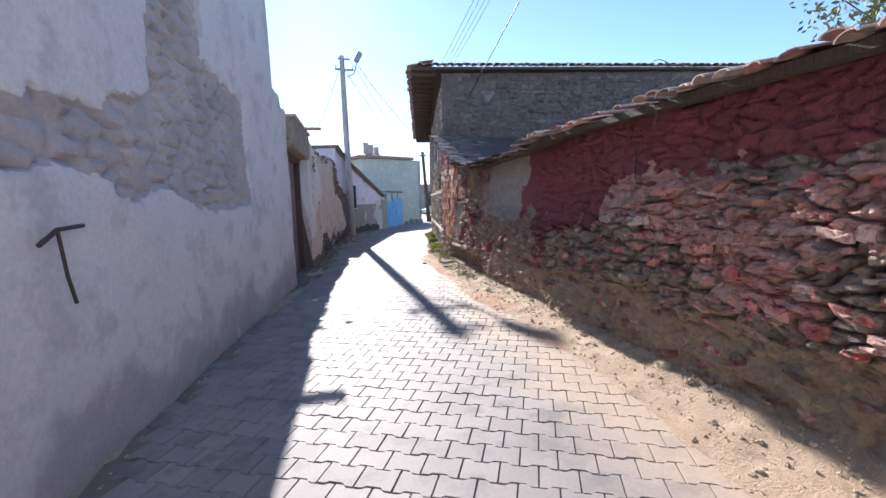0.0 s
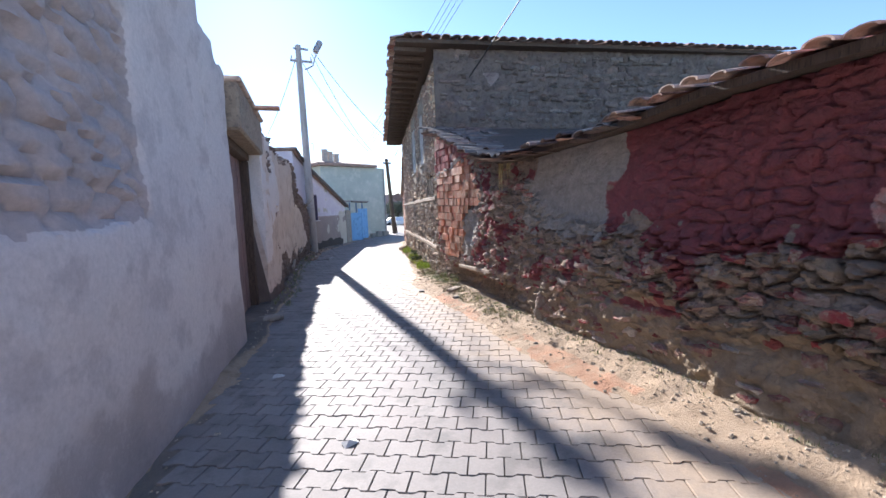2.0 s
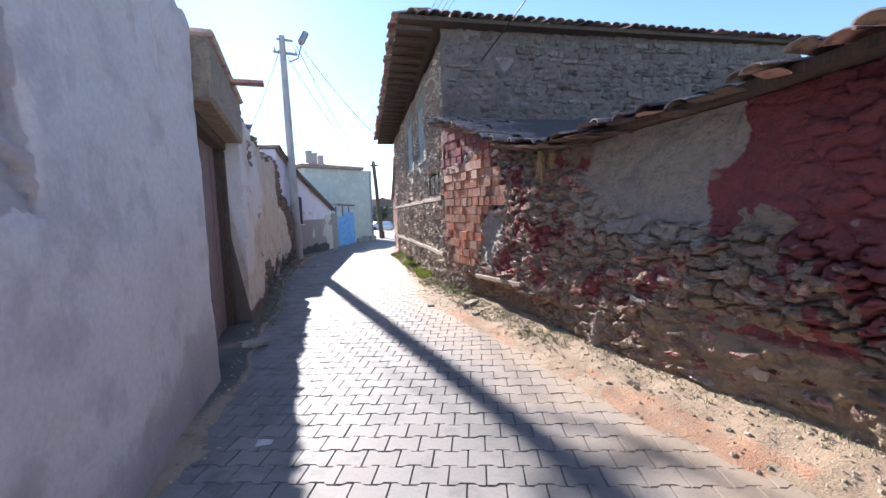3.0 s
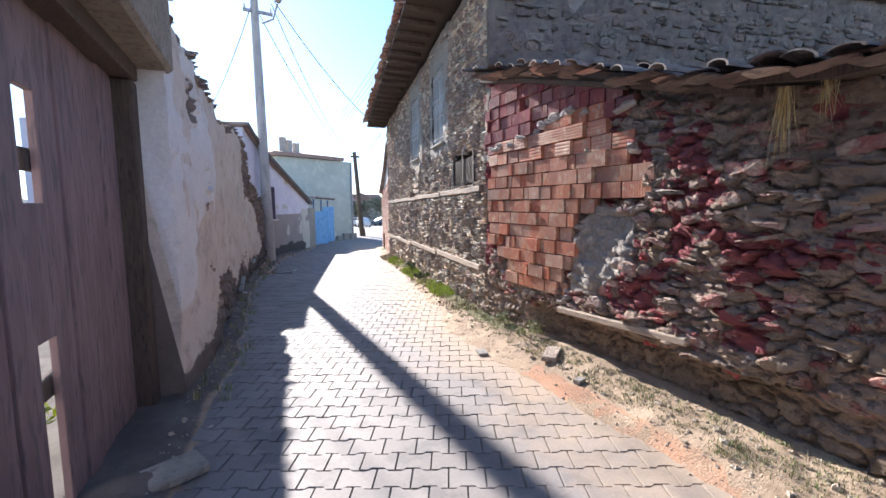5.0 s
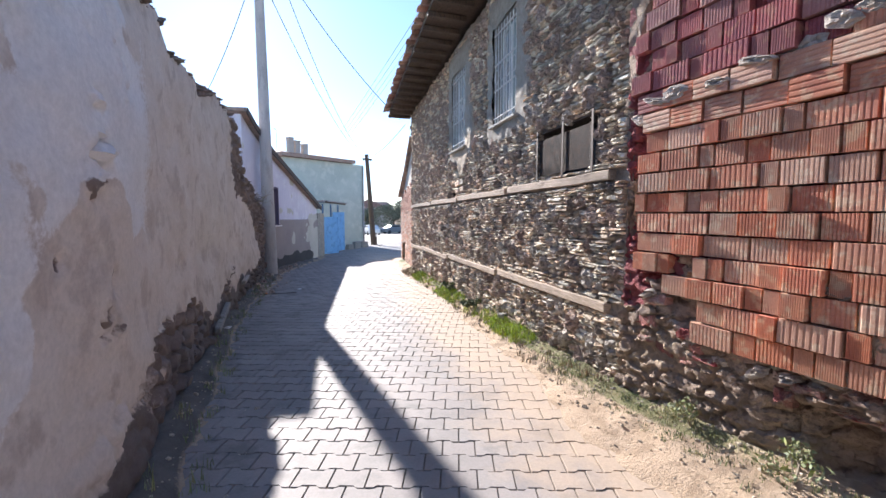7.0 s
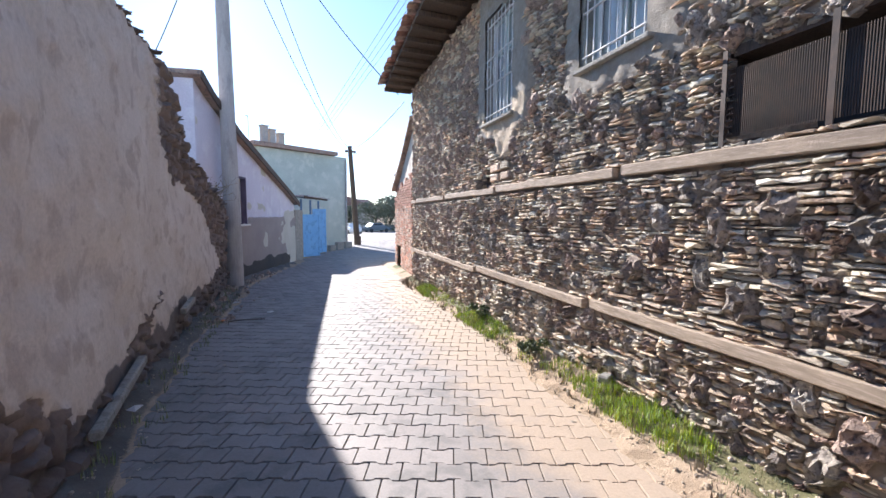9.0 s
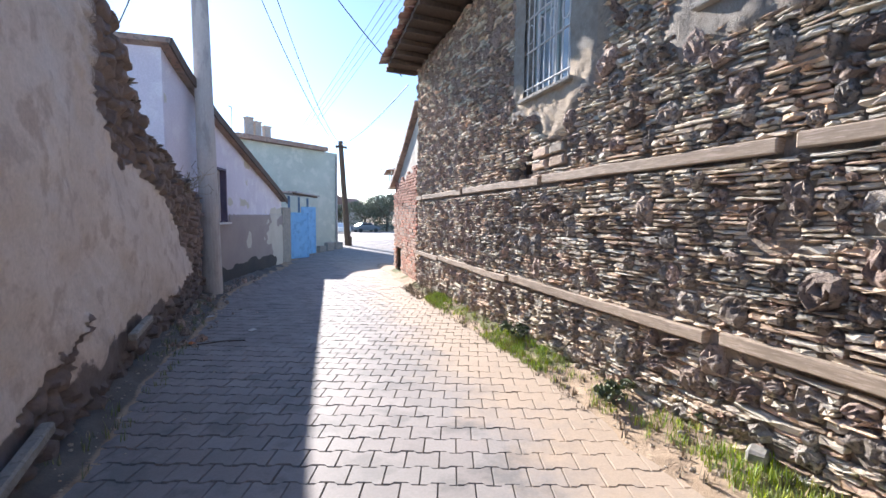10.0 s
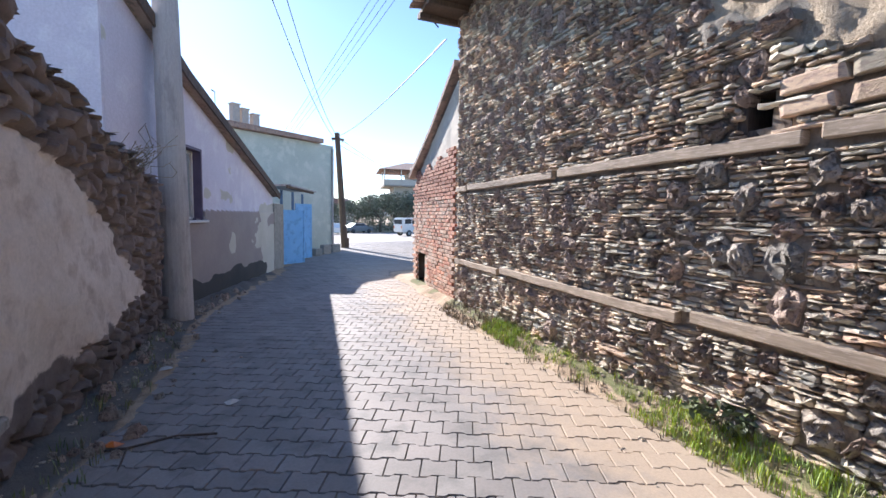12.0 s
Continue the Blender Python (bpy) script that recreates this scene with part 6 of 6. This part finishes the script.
# flat broken tiles and slates pushed out under the eave
flat = []
y = 4.6
while y < 10.3:
    m = on_wall(right_x, y, float(red_top(y)) + r.uniform(-0.02, 0.05), 0.12 + 0.12 * (y > 6) + r.uniform(-0.02, 0.09), -1)
    flat.append((m @ Matrix.Rotation(r.uniform(-0.25, 0.25), 4, "Z") @ Matrix.Rotation(r.uniform(-0.12, 0.12), 4, "Y") @ Matrix.Diagonal((r.uniform(0.14, 0.34), 0.13, r.uniform(0.012, 0.022), 1)), r.randrange(14)))
    y += r.uniform(0.10, 0.26)
# Three in four broken tiles use the shade-darkened colour.
pieces("broken_tile", red_building, TILE_OLD_SHADED, TILE_OLD_SHADED, [q for i, q in enumerate(flat) if i % 4], SLABS, 60, "broken_tile", False)
pieces("broken_tile", red_building, TILE, TILE, flat[::4], SLABS, 60, "broken_tile", False)
# ragged band of mortar that the paint stops at
lump = []
y = 8.05
while y < 10.45:
    w = r.uniform(0.10, 0.26)
    if r.random() < 0.86:
        zz = float(band_z(y)) + r.uniform(-0.02, 0.02)
        m = on_wall(right_x, y, zz, float(red_disp(np.array(y), np.array(zz))) + 0.055, -1)
        slope_here = math.atan2(float(band_z(y + 0.1) - band_z(y - 0.1)), 0.2)
        lump.append((sized(m, w * 1.2, 0.022, r.uniform(0.05, 0.10), slope_here + r.uniform(-0.15, 0.15)), r.randrange(10)))
    y += w * 0.7
pieces("mortar_band", red_wall, MORTAR, MORTAR, lump, ROCKS, 60, "mortar_band", False)
beam = part("timber", boxes((0, 0, 0, 1.4, 0.16, 0.06), bevel=0.01), TIMBER, red_building, "grey timber above the undercut wall foot")
beam.matrix_basis = on_wall(right_x, 8.15, 0.40, 0.02, -1) @ Matrix.Rotation(0.05, 4, "Y")
wire = part("wire", boxes((0, 0.02, 0, 0.006, 0.006, 0.30)), RUST, red_building)
wire.matrix_basis = on_wall(right_x, 2.35, 1.75, 0.10, -1)
# stones proud of the red wall
st = []
for _ in range(2600):
    yy = r.uniform(0.2, 10.3)
    zz = r.uniform(0.05, 2.15)
    lim = float(paint_line(yy)) - 0.03 if yy < 6.6 else (2.15 if yy < 7.9 else 1.5)
    if (yy < 4.6 and zz < 0.55 and r.random() < 0.75) or float(cement_zone(yy, zz)) or (zz < 0.3 and yy > 6.2) or (5.1 < yy < 6.3 and zz > 1.05):
        continue
    if zz > lim or brick_zone(np.array(yy), np.array(zz)) > 0 or brick_zone(np.array(yy + 0.1), np.array(zz)) > 0:
        continue
    w, h = r.uniform(0.06, 0.24), r.uniform(0.028, 0.10)
    if all(abs(a.translation.y - yy) > (w + b) * 0.42 or abs(a.translation.z - zz) > (h + c) * 0.42 for a, b, c, _ in st):
        m = on_wall(right_x, yy, zz, float(red_disp(np.array(yy), np.array(zz))) - 0.012, -1)
        st.append((m, w, h, r.randrange(10)))
st = [(sized(m, w * r.uniform(0.9, 1.2), r.uniform(0.012, 0.050), h * 1.1, r.uniform(-0.25, 0.25)), k, m.translation.y) for m, w, h, k in st]
# Stones within the painted sunlit patch get the brighter pink.
in_sunlit_patch = lambda q: q[2] < 2.7 and q[0].translation.z > (0.5 if q[2] < 1.8 else 0.9)
near_stones = [q[:2] for q in st if in_sunlit_patch(q)]
rest_stones = [q[:2] for q in st if not in_sunlit_patch(q)]
pieces("stone", red_wall, STONE_SUNLIT_SALMON, STONE_SUNLIT_SALMON, near_stones, SLABS[:6] + ROCKS, 140, "stone", False)
pieces("stone", red_wall, STONE_RED, STONE_RED, rest_stones, SLABS[:6] + ROCKS, 300, "stone", False)
# rubble of the end wall over the low roof
mr = random.Random(123)
gable = []
z = 2.3
while z < 4.68:
    h = mr.uniform(0.06, 0.15)
    x = 3.6
    while x < 10.5:
        w = mr.uniform(0.10, 0.34)
        if mr.random() < 0.62 and not (abs(x + w / 2 - 4.72) < 0.3 and 3.95 < z < 4.35):
            q = Vector((x + w / 2, float(end_y(x + w / 2)), z + h / 2 + 0.03 * math.sin(x * 1.7)))
            t_ax, n_ax = Vector((8, -2.18, 0)).normalized(), Vector((-2.18, -8, 0)).normalized()
            m = Matrix((t_ax, n_ax, (0, 0, 1))).transposed().to_4x4()
            m.translation = q + n_ax * 0.04
            gable.append((sized(m, w * 0.96, mr.uniform(0.010, 0.034), h * 0.95, mr.uniform(-0.12, 0.12)), mr.randrange(24)))
        x += w
    z += h
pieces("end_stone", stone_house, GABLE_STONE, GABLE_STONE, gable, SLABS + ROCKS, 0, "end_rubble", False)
# squared tan stones beside the hole
for y, z, w, h, mat in ((15.22, 1.92, 0.30, 0.09, SLATE), (15.24, 1.79, 0.26, 0.08, SLATE), (14.93, 1.93, 0.24, 0.09, SLATE), (14.92, 1.80, 0.26, 0.09, SLATE)):
    v, f = box_shape(0.10, 0.07, int(y * 50 + z * 10))
    ob = new("block", mesh_of("block", v, f, mat))
    ob.parent = house_body
    ob.matrix_basis = sized(on_wall(house_x, y, z, 0.0, -1), w, 0.055, h, 0.03)

# schist slabs and rocks of the gable house
slabs, rocks = [], []
mr = random.Random(99)
for z0, z1 in ((-0.30, T1 - 0.05), (T1 + 0.05, T2 - 0.05), (T2 + 0.05, 4.45)):
    a, b = masonry(10.58, 20.15, z0, z1, mr, house_skip, 1.0)
    slabs += a
    rocks += b
slabs = [q for q in slabs if q[1] > float(base_z(0, q[0])) - 0.05 and q[1] < 4.4]
rocks = [q for q in rocks if q[1] > float(base_z(0, q[0])) - 0.05]


def tilted(y, z):
    """Courses follow the timbers, which sink a little towards the far end."""
    sag = 0.012 * (y - 12) * max(0.0, 1 - abs(z - T1) / 3)
    calm = min(abs(z - T1), abs(z - T2), 0.3) / 0.3
    return z - sag + calm * 0.05 * (float(smooth_noise(np.array(y * 1.3), np.array(z * 1.5), 6)) - 0.5)


P1, P2 = [], []
for y, z, w, h in slabs:
    out = (float(smooth_noise(np.array(y * 2.0), np.array(z * 2.5), 5)) - 0.5) * 0.05
    m = on_wall(house_x, y, tilted(y, z), out, -1)
    P1.append((sized(m, w, mr.uniform(0.018, 0.055), h * mr.uniform(0.95, 1.25), mr.uniform(-0.03, 0.03)), mr.randrange(14)))
for y, z, w, h in rocks:
    m = on_wall(house_x, y, tilted(y, z), 0.0, -1)
    P2.append((sized(m, w * 1.1, mr.uniform(0.035, 0.068), h * 1.15, mr.uniform(-0.5, 0.5)), mr.randrange(10)))
CHIPS = []
for _ in range(3200):
    y, z = mr.uniform(10.6, 17.5), mr.uniform(-0.3, 3.4)
    if house_skip(y, z) or min(abs(z - T1), abs(z - T2)) < 0.07:
        continue
    m = on_wall(house_x, y, z, mr.uniform(0.0, 0.03), -1)
    c = mr.uniform(0.015, 0.05)
    CHIPS.append((sized(m, c * mr.uniform(1.0, 2.2), mr.uniform(0.010, 0.034), c * mr.uniform(0.5, 1.0), mr.uniform(-0.7, 0.7)), mr.randrange(14)))
near = lambda q: abs(q[0].translation.y - 13.2) + abs(q[0].translation.z - 0.9) * 1.2
P1.sort(key=near)
P2.sort(key=near)
pieces("slab", house_body, SLATE, SLATE_FAR, P1, SLABS, 300, "slab", False)
pieces("rock", house_body, ROCK, ROCK, P2, ROCKS, 300, "rock", False)
pieces("chip", house_body, ROCK_FAR, ROCK_FAR, CHIPS, SLABS[:4] + ROCKS, 0, "chip", False)
pieces("stone", old_wall, DARK_STONE, DARK_STONE, CAP, ROCKS, 120, "stone", False)
pieces("stone", ground, ROCK, ROCK, rub, ROCKS, 150)
pieces("pebble", ground, GRAVEL, GRAVEL, PEB, ROCKS, 200, "pebble", False)

# solid bricks of the outbuilding
fb = []
z, row = -0.25, 0
while z < 2.35:
    y = 20.27 + (0.1 if row % 2 else 0)
    while y < 22.9:
        top_here = min(2.4 - 0.15 * (y - 20.2), float(np.interp(y, [20.2, 23.0], [3.45, 1.85])))
        if z < top_here + 0.1 * math.sin(y * 9) and not (22.0 < y + 0.1 + 0.25 * max(z, 0) and y + 0.1 < 22.65 and z < 0.38) and z > float(base_z(0, y)) - 0.1:
            m = on_wall(out_x, y + 0.1, z, 0.02 + r.uniform(-0.006, 0.010), -1)
            fb.append((sized(m, 0.195, 0.02, 0.058, r.uniform(-0.02, 0.02)), 0))
        y += 0.205
    z += 0.070
    row += 1
pieces("brick", outb, BRICK_FAR, BRICK_FAR, fb, [box_shape(0.05, 0.03, 1)], 300, "brick")

# interlocking pavers
def paver_shape():
    n = 0.16
    # outline in metres: long sides carry a step, ends are straight
    L, H, s = 0.1022, 0.0805, 0.010
    half = [(-1, 1), (-0.58, 1), (-0.38, -1), (0.38, -1), (0.58, 1), (1, 1)]
    top = [(x * L, H + e * s) for x, e in half]
    bot = [(-x * L, -H - e * s) for x, e in half]
    o = top + bot
    k = len(o)
    v = [(x * 0.945, y * 0.935, 0.0) for x, y in o] + [(x * 0.97, y * 0.965, -0.006) for x, y in o] + [(x * 0.97, y * 0.965, -0.03) for x, y in o]
    f = [tuple(range(k))[::-1]]
    for q in range(2):
        for i in range(k):
            j = (i + 1) % k
            f.append((q * k + i, q * k + j, (q + 1) * k + j, (q + 1) * k + i))
    return v, f


pav = []
ROW, LEN = 0.162, 0.205
rowdir = radians(-31)
ex, ey = Vector((math.cos(rowdir), math.sin(rowdir), 0)), Vector((-math.sin(rowdir), math.cos(rowdir), 0))
r = random.Random(55)
slope = math.atan(0.021)
row_angle = line([(-5, -31), (11, -31), (16.5, -38), (50, -38)])
origins = {0: (Vector((0.56, 1.32, 0)), -31.0)}
for sgn in (1, -1):
    p = Vector((0.56, 1.32, 0))
    for j in range(1, 330 if sgn > 0 else 61):
        a = radians(float(row_angle(p.y)))
        p = p + Vector((-math.sin(a), math.cos(a), 0)) * (ROW * sgn)
        mid_x = (float(left_x(p.y)) + float(right_x(min(p.y, 30)))) / 2
        while p.x > mid_x + LEN:
            p = p - Vector((math.cos(a), math.sin(a), 0)) * LEN
        while p.x < mid_x - LEN:
            p = p + Vector((math.cos(a), math.sin(a), 0)) * LEN
        origins[j * sgn] = (p.copy(), math.degrees(a))
for j, (o, deg) in sorted(origins.items()):
    rowdir = radians(deg)
    ex = Vector((math.cos(rowdir), math.sin(rowdir), 0))
    for i in range(-75, 76):
        p = o + ex * ((i + (0.5 if j % 2 else 0)) * LEN)
        if not -5 < p.y < 43.5:
            continue
        lx, rx = float(left_x(p.y)), float(right_x(p.y))
        if p.y > 23:
            rx = 9 + (p.y - 23) * 1.2
        if p.x < lx + 0.10 or p.x > rx - 0.14:
            continue
        m = Matrix.Translation((p.x, p.y, float(base_z(0, p.y)) + r.uniform(-0.0025, 0.0025))) @ Matrix.Rotation(rowdir + r.uniform(-0.006, 0.006), 4, "Z") @ Matrix.Rotation(-slope + r.uniform(-0.006, 0.006), 4, "X") @ Matrix.Rotation(r.uniform(-0.006, 0.006), 4, "Y")
        pav.append((m, 0))
pav.sort(key=lambda q: abs(q[0].translation.y - 4.5) + 0.4 * abs(q[0].translation.x - 1.2))
pavement = tagged(new("pavement"), "grey interlocking concrete paving blocks", kind="structure")
pieces("paver", pavement, PAVER, PAVER_FAR, pav, [paver_shape()], 300, "paver")
